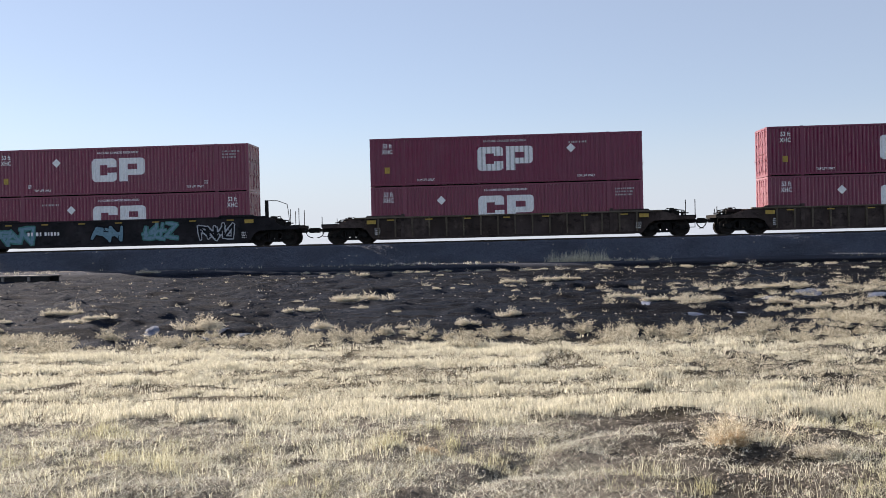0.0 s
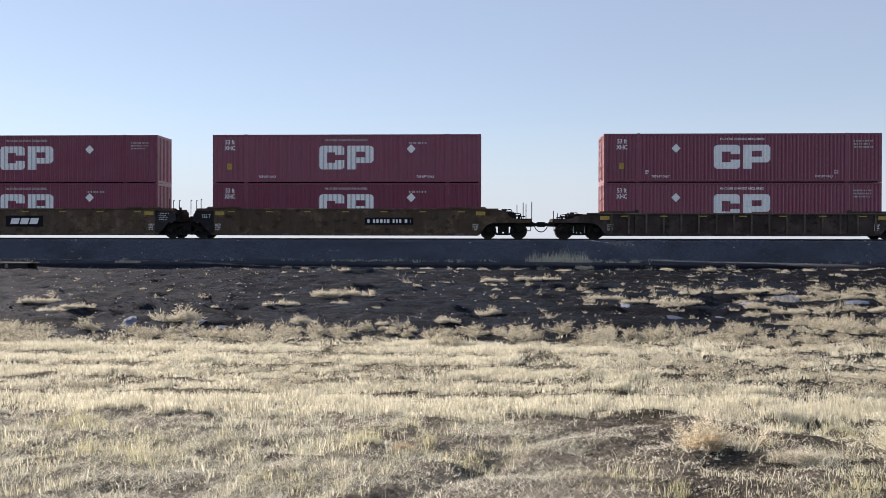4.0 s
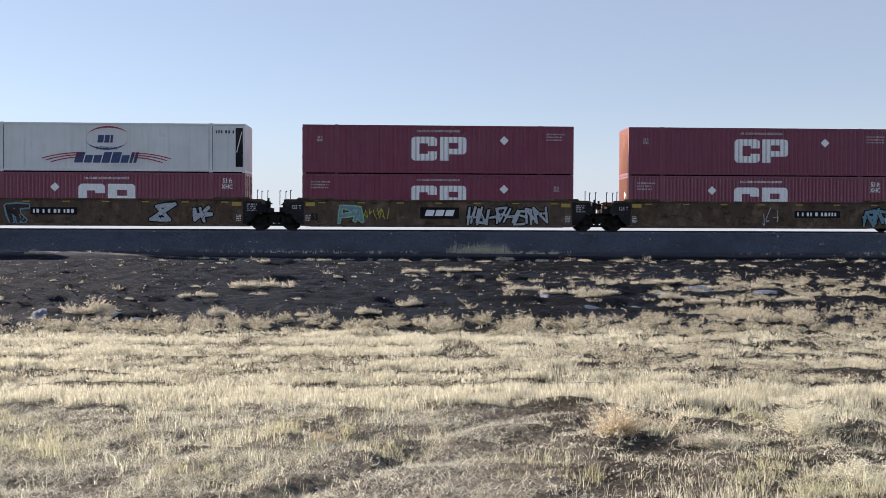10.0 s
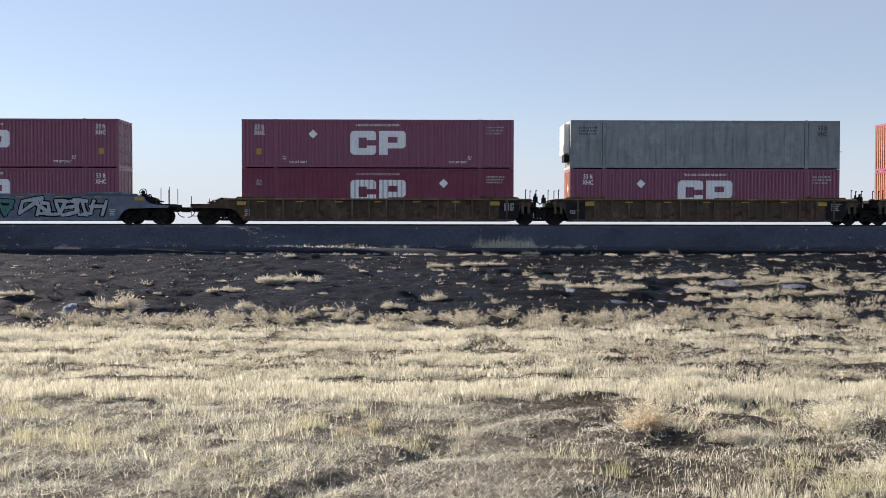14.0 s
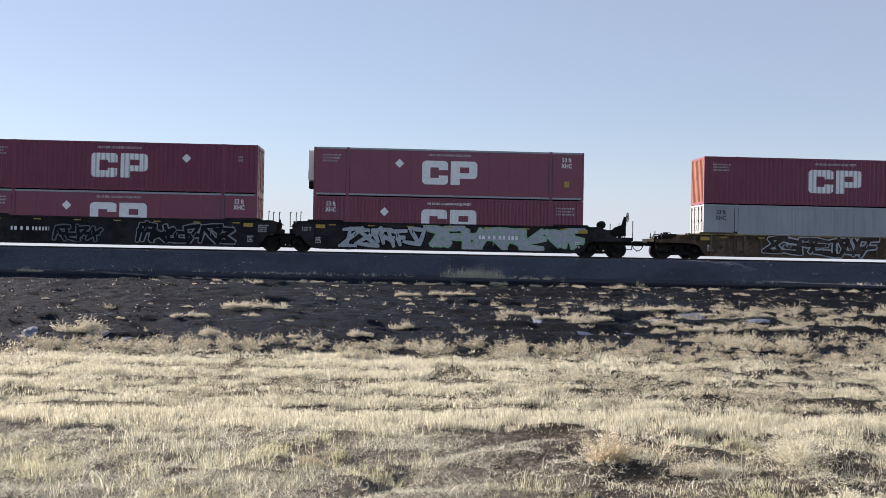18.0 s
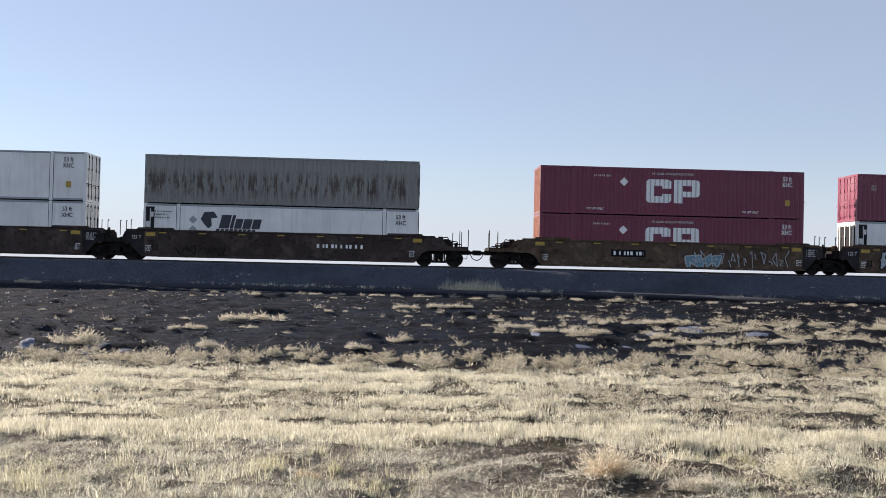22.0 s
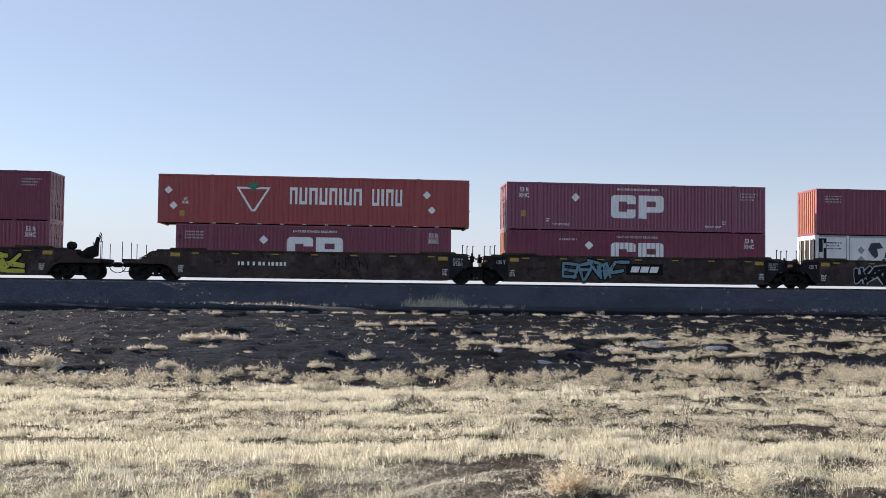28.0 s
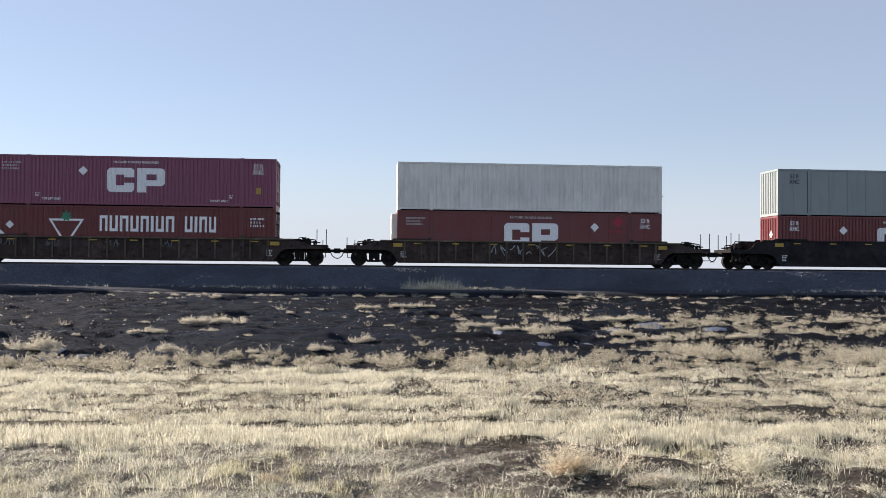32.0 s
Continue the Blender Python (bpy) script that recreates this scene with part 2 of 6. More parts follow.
def ground_material():
    m, nt, bsdf, tc = material("field_soil_and_gravel")
    co = tc.outputs["Object"]
    sep = nt.nodes.new("ShaderNodeSeparateXYZ")
    nt.links.new(co, sep.inputs[0])
    big = noisy(nt, co, 0.35, 4)
    mid = noisy(nt, co, 1.6, 5)
    fine = noisy(nt, co, 11, 6, 0.7)
    grit = noisy(nt, co, 38, 4, 0.7)

    def math_node(op, a, b):
        n = nt.nodes.new("ShaderNodeMath")
        n.operation = op
        for i, v in enumerate((a, b)):
            if isinstance(v, (int, float)):
                n.inputs[i].default_value = v
            else:
                nt.links.new(v, n.inputs[i])
        return n.outputs[0]
    warp = math_node("MULTIPLY", math_node("SUBTRACT", mid, 0.5), 2.6)
    along = math_node("ADD", sep.outputs["Y"], warp)

    def zone(at, soft, src=along):
        return ramp(nt, math_node("MULTIPLY", src, 1 / 80), ((at - soft) / 80, 0.0), ((at + soft) / 80, 1.0))
    dirt = mixed(nt, (0.15, 0.135, 0.112), (0.40, 0.365, 0.305), ramp(nt, fine, (0.35, 0.0), (0.68, 1.0)))
    dirt = mixed(nt, dirt, (0.075, 0.063, 0.050), ramp(nt, mid, (0.54, 0.0), (0.70, 0.75)))
    # dirt darkens to the right: shade between plants put into its colour
    dirt = mixed(nt, dirt, (0.055, 0.047, 0.040), math_node("MULTIPLY", ramp(nt, math_node("ADD", math_node("MULTIPLY", sep.outputs["X"], 0.1), math_node("MULTIPLY", math_node("SUBTRACT", big, 0.5), 0.25)), (0.04, 0.0), (0.14, 0.9)), ramp(nt, fine, (0.3, 1.0), (0.65, 0.55))))
    thatch = mixed(nt, (0.045, 0.038, 0.028), (0.20, 0.175, 0.122), ramp(nt, fine, (0.35, 0.0), (0.65, 1.0)))
    # thatch likewise, for the shade among the scrub on that side
    thatch = mixed(nt, thatch, (0.023, 0.024, 0.029), ramp(nt, math_node("ADD", math_node("MULTIPLY", sep.outputs["X"], 0.1), math_node("MULTIPLY", math_node("SUBTRACT", big, 0.5), 0.4)), (0.10, 0.0), (0.32, 0.75)))
    black = mixed(nt, (0.0046, 0.0095, 0.0205), (0.017, 0.028, 0.051), ramp(nt, mid, (0.30, 0.0), (0.72, 1.0)))
    black = mixed(nt, black, (0.0038, 0.0058, 0.0115), ramp(nt, math_node("ADD", noisy(nt, co, 0.30, 5, 0.6, (0.45, 1.3, 1)), math_node("MULTIPLY", sep.outputs["X"], 0.014)), (0.47, 0.0), (0.63, 0.95)))      # damp patches; darkening rightwards puts the slope's shade into the colour
    black = mixed(nt, black, (0.006, 0.0065, 0.010), ramp(nt, noisy(nt, co, 1.3, 6, 0.7, (0.22, 1.6, 1)), (0.48, 0.0), (0.60, 0.8)))
    # pale grit thins rightwards too, where shade is in the soil colour
    shade_fade = ramp(nt, math_node("ADD", math_node("MULTIPLY", sep.outputs["X"], 0.03), math_node("MULTIPLY", big, 0.5)), (0.15, 1.0), (0.44, 0.18))
    black = mixed(nt, black, (0.070, 0.083, 0.106), math_node("MULTIPLY", shade_fade, ramp(nt, noisy(nt, co, 5.0, 6, 0.75, (0.5, 1.2, 1)), (0.55, 0.0), (0.66, 0.8))))
    black = mixed(nt, black, (0.17, 0.187, 0.225), math_node("MULTIPLY", shade_fade, ramp(nt, grit, (0.59, 0.0), (0.70, 0.8))))
    road = mixed(nt, (0.046, 0.053, 0.071), (0.115, 0.127, 0.158), ramp(nt, noisy(nt, co, 1.0, 5, 0.6, (0.25, 2.4, 1)), (0.35, 0.0), (0.7, 1.0)))
    stone = mixed(nt, (0.070, 0.084, 0.115), (0.215, 0.245, 0.310), ramp(nt, noisy(nt, co, 16, 5, 0.75), (0.42, 0.0), (0.64, 1.0)))
    stone = mixed(nt, stone, (0.045, 0.042, 0.042), ramp(nt, big, (0.45, 0.0), (0.75, 0.6)))
    c = mixed(nt, dirt, thatch, zone(8.9, 0.6))
    c = mixed(nt, c, black, zone(15.1, 0.8))
    c = mixed(nt, c, road, zone(48.3, 0.35, math_node("ADD", sep.outputs["Y"], math_node("MULTIPLY", warp, 0.25))))
    off = math_node("ADD", math_node("SUBTRACT", math_node("ADD", sep.outputs["Y"], math_node("MULTIPLY", sep.outputs["X"], 0.29)), 44.2), math_node("MULTIPLY", warp, 0.12))
    row = ramp(nt, math_node("ABSOLUTE", off, 0.0), (0.10, 0.75), (0.28, 0.0))
    row = math_node("MULTIPLY", row, zone(45.2, 0.6, sep.outputs["Y"]))
    c = mixed(nt, c, (0.26, 0.25, 0.25), math_node("MULTIPLY", row, ramp(nt, mid, (0.35, 0.2), (0.55, 1.0))))
    c = mixed(nt, c, stone, zone(52.5, 0.3, math_node("ADD", sep.outputs["Y"], math_node("MULTIPLY", warp, 0.4))))
    c = mixed(nt, c, thatch, zone(68.0, 2.0))
    nt.links.new(c, bsdf.inputs["Base Color"])
    bsdf.inputs["Roughness"].default_value = 0.82
    bsdf.inputs["Specular IOR Level"].default_value = 0.05
    bumped(nt, bsdf, math_node("ADD", math_node("MULTIPLY", fine, 0.8), math_node("MULTIPLY", grit, 0.5)), 1.0, 0.30)
    return m


def straw(name, low, high, green=0.0, glow=0.35):
    """Dry grass: every blade its own shade, some light passes through."""
    m, nt, bsdf, tc = material(name)
    geo = nt.nodes.new("ShaderNodeNewGeometry")
    c = ramp(nt, geo.outputs["Random Per Island"], (0.0, low), (0.55, [(a + b) / 2 for a, b in zip(low, high)]), (1.0, high))
    if green:
        patch = ramp(nt, noisy(nt, tc.outputs["Object"], 0.9, 3), (0.48, 0.0), (0.66, green))
        c = mixed(nt, c, (0.40, 0.375, 0.17), patch)
    nt.links.new(c, bsdf.inputs["Base Color"])
    bsdf.inputs["Roughness"].default_value = 0.7
    bsdf.inputs["Specular IOR Level"].default_value = 0.25
    tr = nt.nodes.new("ShaderNodeBsdfTranslucent")
    nt.links.new(c, tr.inputs["Color"])
    mx = nt.nodes.new("ShaderNodeMixShader")
    mx.inputs[0].default_value = glow
    nt.links.new(bsdf.outputs[0], mx.inputs[1])
    nt.links.new(tr.outputs[0], mx.inputs[2])
    nt.links.new(mx.outputs[0], nt.nodes["Material Output"].inputs["Surface"])
    return m


GROUND = ground_material()
STRAW = straw("straw", (0.39, 0.362, 0.262), (0.95, 0.925, 0.77), 0, 0.42)
STRAW_GREEN = straw("straw_with_green", (0.30, 0.285, 0.195), (0.92, 0.905, 0.74), 0.6, 0.42)
SCRUB = straw("dry_scrub", (0.30, 0.27, 0.205), (0.88, 0.83, 0.69), 0, 0.34)
MARGIN = straw("grey_scrub", (0.095, 0.085, 0.060), (0.85, 0.79, 0.62), 0, 0.33)
LITTER = straw("straw_litter", (0.35, 0.332, 0.25), (0.95, 0.92, 0.78), 0.25, 0.25)
TAN = straw("tan_tumbleweed", (0.36, 0.31, 0.215), (0.93, 0.85, 0.67))
RUSSET = straw("russet_stems", (0.34, 0.25, 0.15), (0.80, 0.66, 0.45))
# snow darkened and blued: its shade is put into the colour
SNOW = plain("shade_toned_snow", (0.11, 0.135, 0.195), 0.7, vary=0.3)
CLOD = plain("black_clod", (0.009, 0.0145, 0.0280), 1.0, vary=0.5, gloss=0.05)
PEBBLE = plain("ballast_stone", (0.100, 0.112, 0.144), 0.95, vary=0.5, gloss=0.1)
DIRT_CRUMB = plain("dirt_crumb", (0.26, 0.225, 0.18), 0.95, vary=0.5)
CRUMB = plain("grey_crumb", (0.066, 0.074, 0.090), 0.95, vary=0.5)
PALE_CHIP = plain("pale_chip", (0.42, 0.39, 0.34), 0.9, vary=0.3)


# ---- ground ----
TRACK_Y, RAIL_TOP = 57.9, 1.74


def lattice(ix, iy, seed):
    n = (ix * 374761393 + iy * 668265263 + seed * 974634777) & 0x7FFFFFFF
    n = ((n ^ (n >> 13)) * 1274126177) & 0x7FFFFFFF
    return ((n ^ (n >> 16)) & 0xFFFF) / 65535.0


def bumps(x, y, size, seed):
    """Smooth noise from 0 to 1 with hills about `size` across."""
    x, y = np.asarray(x, float) / size, np.asarray(y, float) / size
    ix, iy = np.floor(x).astype(np.int64), np.floor(y).astype(np.int64)
    fx, fy = x - ix, y - iy
    fx, fy = fx * fx * (3 - 2 * fx), fy * fy * (3 - 2 * fy)
    a, b = lattice(ix, iy, seed), lattice(ix + 1, iy, seed)
    c, d = lattice(ix, iy + 1, seed), lattice(ix + 1, iy + 1, seed)
    return (a * (1 - fx) + b * fx) * (1 - fy) + (c * (1 - fx) + d * fx) * fy


def height(x, y):
    x, y = np.asarray(x, float), np.asarray(y, float)
    z = np.interp(y, [0, 16.6, 18.6, 21.4, 26, 32, 45.5, 47.3, 48.8, 52.7, 54.3, 55.0, 60.8, 61.5, 66, 90, 4000], [0, 0, -0.09, 0.17, 0.13, 0.13, 0.20, 0.25, 0.45, 0.50, 1.54, 1.60, 1.60, 1.54, 0.2, 0.0, -12])
    near = np.clip((20 - y) / 4, 0, 1) * np.interp(y, [8.2, 9.2, 14.0, 15.5], [1.0, 0.6, 0.7, 1.0])
    soil = np.clip((y - 15) / 3, 0, 1) * np.clip((46 - y) / 3, 0, 1)
    slope = np.clip((y - 52.4) / 1, 0, 1) * np.clip((64 - y) / 2, 0, 1)
    rough = 1.0 + 0.7 * np.clip((x - 0.6) / 0.8, 0, 1)
    z = z + near * (0.055 * (bumps(x, y, 1.1, 1) - 0.5) + rough * (0.06 * (bumps(x, y, 0.45, 2) - 0.5) + 0.05 * (bumps(x, y, 0.22, 8) - 0.5)))
    off = (x * 2.05 - (y - 6.97) * 1.2) / 2.375 + 0.25 * (bumps(x, y, 0.7, 9) - 0.5)      # a shallow washed-out rut
    z = z - 0.06 * np.exp(-(off / 0.14) ** 2) * np.clip((8.4 - y) / 0.6, 0, 1) * np.clip((y - 4.8) / 0.5, 0, 1)
    z = z + soil * (0.20 * (bumps(x * 0.6, y, 3.2, 3) - 0.5) + 0.12 * (bumps(x, y, 1.0, 4) - 0.5) + 0.11 * (bumps(x * 0.6, y, 0.5, 6) - 0.5) + 0.22 * (bumps(x * 0.12 + 0.08 * y, y, 0.9, 7) - 0.5) + 0.13 * (bumps(x * 0.9, y, 0.32, 10) - 0.5) + 0.16 * (bumps(x * 0.10, y, 1.7, 12) - 0.5))
    z = z + slope * 0.07 * (bumps(x, y, 0.6, 5) - 0.5)
    z = z + 0.10 * np.exp(-((y + 0.29 * x - 44.2) / 0.22) ** 2) * np.clip((y - 44.8) / 0.8, 0, 1) * np.clip((52.4 - y) / 0.4, 0, 1)     # a windrow beside the road
    return np.where((y > 55.0) & (y < 60.8), np.minimum(z, 1.615), z)


def lines(*runs):
    out = []
    for a, b, step in runs:
        out += list(np.arange(a, b, step))
    return np.array(out)


gx = lines((-3600, -400, 800), (-400, -120, 70), (-120, -40, 8), (-40, -12, 0.3), (-12, 13, 0.10), (13, 42, 0.3), (42, 120, 8), (120, 400, 70), (400, 3601, 800))
gy = lines((-3000, -300, 900), (-300, -20, 70), (-20, 3, 2.3), (3, 9.5, 0.08), (9.5, 18, 0.15), (18, 47, 0.16), (47, 64, 0.35), (64, 100, 6), (100, 400, 75), (400, 4001, 900))
X, Y = np.meshgrid(gx, gy)
Z = height(X, Y)
nx, ny = len(gx), len(gy)
idx = np.arange(nx * ny).reshape(ny, nx)
quads = np.stack([idx[:-1, :-1], idx[:-1, 1:], idx[1:, 1:], idx[1:, :-1]], -1).reshape(-1, 4)


def array_mesh(name, verts, loops, sizes, smooth=False):
    me = bpy.data.meshes.new(name)
    me.vertices.add(len(verts))
    me.vertices.foreach_set("co", np.asarray(verts, np.float32).ravel())
    me.loops.add(len(loops))
    me.loops.foreach_set("vertex_index", np.asarray(loops, np.int32))
    starts = np.concatenate([[0], np.cumsum(sizes)[:-1]]).astype(np.int32)
    me.polygons.add(len(sizes))
    me.polygons.foreach_set("loop_start", starts)
    if smooth:
        me.polygons.foreach_set("use_smooth", np.ones(len(sizes), bool))
    me.update(calc_edges=True)
    return me


me = array_mesh("ground", np.stack([X, Y, Z], -1).reshape(-1, 3), quads.ravel(), np.full(len(quads), 4), True)
me.materials.append(GROUND)
ground = tagged(new("ground", me), "prairie ground with straw, black soil, dirt road and ballast bank", "ground", kind="structure")


# ---- dry grass ----
rng = np.random.default_rng(11)


def blade_arrays(x, y, z, tall, wide, lean, curl=0.5, way=None):
    """One bent, tapering blade at every x, y, z; lean is its tip's sideways reach as a share of its height, way its direction."""
    n = len(x)
    a = rng.uniform(0, 2 * np.pi, n) if way is None else way
    f = rng.uniform(0, np.pi, n)              # the way its flat side looks
    dx, dy = np.cos(a) * lean * tall, np.sin(a) * lean * tall
    wx, wy = np.cos(f) * wide / 2, np.sin(f) * wide / 2
    v = np.empty((n, 5, 3), np.float32)
    v[:, 0] = np.stack([x - wx, y - wy, z - 0.01], -1)
    v[:, 1] = np.stack([x + wx, y + wy, z - 0.01], -1)
    mx, my, mz = x + dx * (1 - curl) * 0.6 + rng.normal(0, 0.10, n) * tall, y + dy * (1 - curl) * 0.6 + rng.normal(0, 0.10, n) * tall, z + tall * rng.uniform(0.45, 0.75, n)
    v[:, 2] = np.stack([mx + wx * 0.8, my + wy * 0.8, mz], -1)
    v[:, 3] = np.stack([mx - wx * 0.8, my - wy * 0.8, mz], -1)
    v[:, 4] = np.stack([x + dx, y + dy, z + tall], -1)
    return v, np.array([0, 1, 2, 3, 3, 2, 4]), [4, 3]


def kite_arrays(x, y, z, long, wide, way, rise):
    """One thin kite-shaped twig at every x, y, z that points along way and upwards by rise (radians)."""
    n = len(x)
    d = np.stack([np.cos(way) * np.cos(rise), np.sin(way) * np.cos(rise), np.sin(rise)], -1)
    f = rng.uniform(0, 2 * np.pi, n)
    side = np.cross(d, np.stack([np.cos(f), np.sin(f), rng.uniform(-1, 1, n)], -1))
    side *= (wide / 2 / np.maximum(np.linalg.norm(side, axis=1), 1e-3))[:, None]
    at = np.stack([x, y, z], -1)
    mid = at + d * (long * 0.4)[:, None]
    v = np.stack([at, mid + side, at + d * long[:, None], mid - side], 1).astype(np.float32)
    return v, np.array([0, 1, 2, 3]), [4]


def joined(name, sets, mat):
    verts, loops, sizes, base = [], [], [], 0
    for v, ring, per in sets:
        n, k = v.shape[:2]
        verts.append(v.reshape(-1, 3))
        loops.append((base + (np.arange(n) * k)[:, None] + ring).ravel())
        sizes.append(np.tile(per, n))
        base += n * k
    me = array_mesh(name, np.concatenate(verts), np.concatenate(loops), np.concatenate(sizes))
    me.materials.append(mat)
    return me


def blade_mesh(name, x, y, z, tall, wide, lean, mat, curl=0.5, way=None):
    return joined(name, [blade_arrays(x, y, z, tall, wide, lean, curl, way)], mat)


def scatter(y0, y1, per_m2, keep, spread=0.60, pad=1.0):
    """Random places in a fan of ground that widens from y0 to y1; keep(x, y) gives the share that stays."""
    w = y1 * spread + pad
    n = int((y1 - y0) * 2 * w * per_m2)
    x, y = rng.uniform(-w, w, n), rng.uniform(y0, y1, n)
    ok = (np.abs(x) < y * spread + pad) & (rng.random(n) < keep(x, y))
    return x[ok], y[ok]


def grass(name, label, y0, y1, per_m2, keep, blades, radius, tall, wide, lean, mat, vary=1.2):
    """Tussocks, each a fan of blades that spread from its middle."""
    cx, cy = scatter(y0, y1, per_m2, keep)
    n = len(cx)
    size = rng.uniform(0.6, 1.2, n) * (0.75 + 0.5 * bumps(cx, cy, 0.9, 77)) * (1 - vary / 2 + vary * bumps(cx, cy, 0.22, 78))
    many = np.maximum(2, (rng.uniform(*blades, n) * size)).astype(int)
    k = np.repeat(np.arange(n), many)
    m = len(k)
    way, r = rng.uniform(0, 2 * np.pi, m), np.abs(rng.normal(0, 1, m)) * radius * size[k]
    x, y = cx[k] + np.cos(way) * r, cy[k] + np.sin(way) * r
    t = rng.uniform(*tall, m) * size[k]
    me = blade_mesh(name, x, y, height(x, y), t, rng.uniform(*wide, m), rng.uniform(*lean, m) * (0.5 + 0.5 * np.minimum(r / (radius * size[k]), 1.6)), mat, 0.5, way + rng.normal(0, 0.5, m))
    return tagged(new(name, me), label, "grass", kind="stuff")


step = lambda v, a, b: np.clip((v - a) / (b - a), 0, 1)
def sprigs(name, cx, cy, cz, wide, tall, stems, bits, mat, fine=1.0):
    """Bushes: stems fork up and out from each foot and carry short crooked bits on their outer half."""
    n = len(cx)
    k = np.repeat(np.arange(n), stems)
    m = len(k)
    az, tilt = rng.uniform(0, 2 * np.pi, m), np.arccos(rng.uniform(0.05, 1.0, m))
    reach = rng.uniform(0.55, 1.12, m)
    rx, rz = wide[k] * np.sin(tilt) * reach, tall[k] * (0.12 + 0.88 * np.cos(tilt)) * reach
    j = np.repeat(np.arange(m), bits)
    q = len(j)
    s = rng.uniform(0.30, 1.0, q)
    bx, bz = rx[j] * s ** 0.8, rz[j] * s ** 1.15
    jit = lambda: rng.normal(0, 0.012, q) * fine
    stalks = blade_arrays(cx[k], cy[k], cz[k], rz, rng.uniform(0.004, 0.007, m) * fine, rx / np.maximum(rz, 0.02), 0.4, az)
    twigs = kite_arrays(cx[k][j] + np.cos(az[j]) * bx + jit(), cy[k][j] + np.sin(az[j]) * bx + jit(), cz[k][j] + bz, rng.uniform(0.020, 0.062, q) * fine, rng.uniform(0.0035, 0.0072, q) * fine, az[j] + rng.normal(0, 1.0, q), rng.uniform(-0.25, 1.25, q))
    return joined(name, [stalks, twigs], mat)


def scrub(name, label, y0, y1, per_m2, keep, wide, tall, stems, bits, mat, fine=1.0):
    """Many low bushes as one growth."""
    cx, cy = scatter(y0, y1, per_m2, keep)
    n = len(cx)
    size = rng.uniform(0.6, 1.15, n) * (0.45 + 1.1 * bumps(cx, cy, 0.6, 79))
    return tagged(new(name, sprigs(name, cx, cy, height(cx, cy), wide * size, tall * size * rng.uniform(0.8, 1.2, n), stems, bits, mat, fine)), label, "grass", kind="stuff")


def litter(name, label, y0, y1, per_m2, keep, long, wide, mat):
    """Loose broken straws that lie flat, each its own way."""
    x, y = scatter(y0, y1, per_m2, keep)
    n = len(x)
    t = rng.uniform(0.006, 0.022, n)
    me = blade_mesh(name, x, y, height(x, y) + rng.uniform(0.0, 0.018, n), t, rng.uniform(*wide, n), rng.uniform(*long, n) / t, mat, 0.2)
    return tagged(new(name, me), label, "grass", kind="stuff")


# thin and clumpy over bare dirt
PATCH = lambda x, y: step(bumps(x, y, 0.9, 31) * 0.5 + bumps(x, y, 0.28, 32) * 0.5 + 0.07 * step(-x, 0.7, 1.6) + 0.05 * step(x, 1.0, 2.0) - 0.05 * step(1.2 - np.abs(x - 0.1), 0.0, 0.5) * step(y, 5.2, 6.0), 0.52, 0.68) * step(-y, -8.6, -8.2)
grass("sparse_grass", "thin clumps of dry grass over bare dirt", 3.9, 8.9, 95, lambda x, y: 0.015 + 0.985 * PATCH(x, y), (9, 20), 0.032, (0.025, 0.095), (0.0022, 0.0045), (0.2, 1.2), STRAW_GREEN)
grass("long_stalks", "scattered long pale grass stalks", 3.9, 8.9, 16, lambda x, y: 0.25 + 0.6 * PATCH(x, y), (3, 7), 0.05, (0.05, 0.14), (0.0022, 0.0042), (0.1, 1.1), STRAW)
grass("standing_stalks", "thin upright pale stalks over bare dirt", 4.2, 8.5, 46, lambda x, y: (step(-x, 0.4, 1.1) + 0.8 * step(x, 0.9, 1.5) * step(-y, -6.6, -5.8)) * step(bumps(x, y, 0.5, 36), 0.38, 0.6), (5, 10), 0.05, (0.05, 0.145), (0.0022, 0.0040), (0.05, 0.5), STRAW_GREEN, 0.7)
litter("straw_litter", "broken straw lying on bare dirt", 3.9, 9.0, 4300, lambda x, y: 0.04 + 0.96 * step(bumps(x, y, 0.35, 33) * 0.6 + bumps(x, y, 0.12, 34) * 0.4 - 0.22 * step(x, 0.6, 1.6), 0.34, 0.62), (0.015, 0.10), (0.0022, 0.0052), LITTER)
scrub("trampled_straw", "small broken wads of straw on the dirt", 3.9, 8.9, 48, lambda x, y: step(bumps(x, y, 0.5, 35), 0.45, 0.65), 0.06, 0.035, 6, 5, LITTER, 0.75)
# the bright tall band
grass("tall_grass", "pale standing band of uncut dry grass", 8.5, 10.1, 640, lambda x, y: step(y + 0.35 * (bumps(x, y, 1.3, 41) - 0.5) + 0.4 * (bumps(x, y, 0.25, 43) - 0.5), 8.7, 8.95) * step(-y - 0.5 * (bumps(x, y, 1.5, 42) - 0.5), -9.7, -9.4), (8, 16), 0.034, (0.035, 0.090), (0.0026, 0.0050), (0.05, 0.8), STRAW, 0.5)
# mown rows
ROWS = lambda x, y: step(np.sin(y * 2 * np.pi / 1.25 + 1.3 * bumps(x, y, 5, 51) + 0.9 * bumps(x, y, 0.6, 54)), -0.45, -0.05)
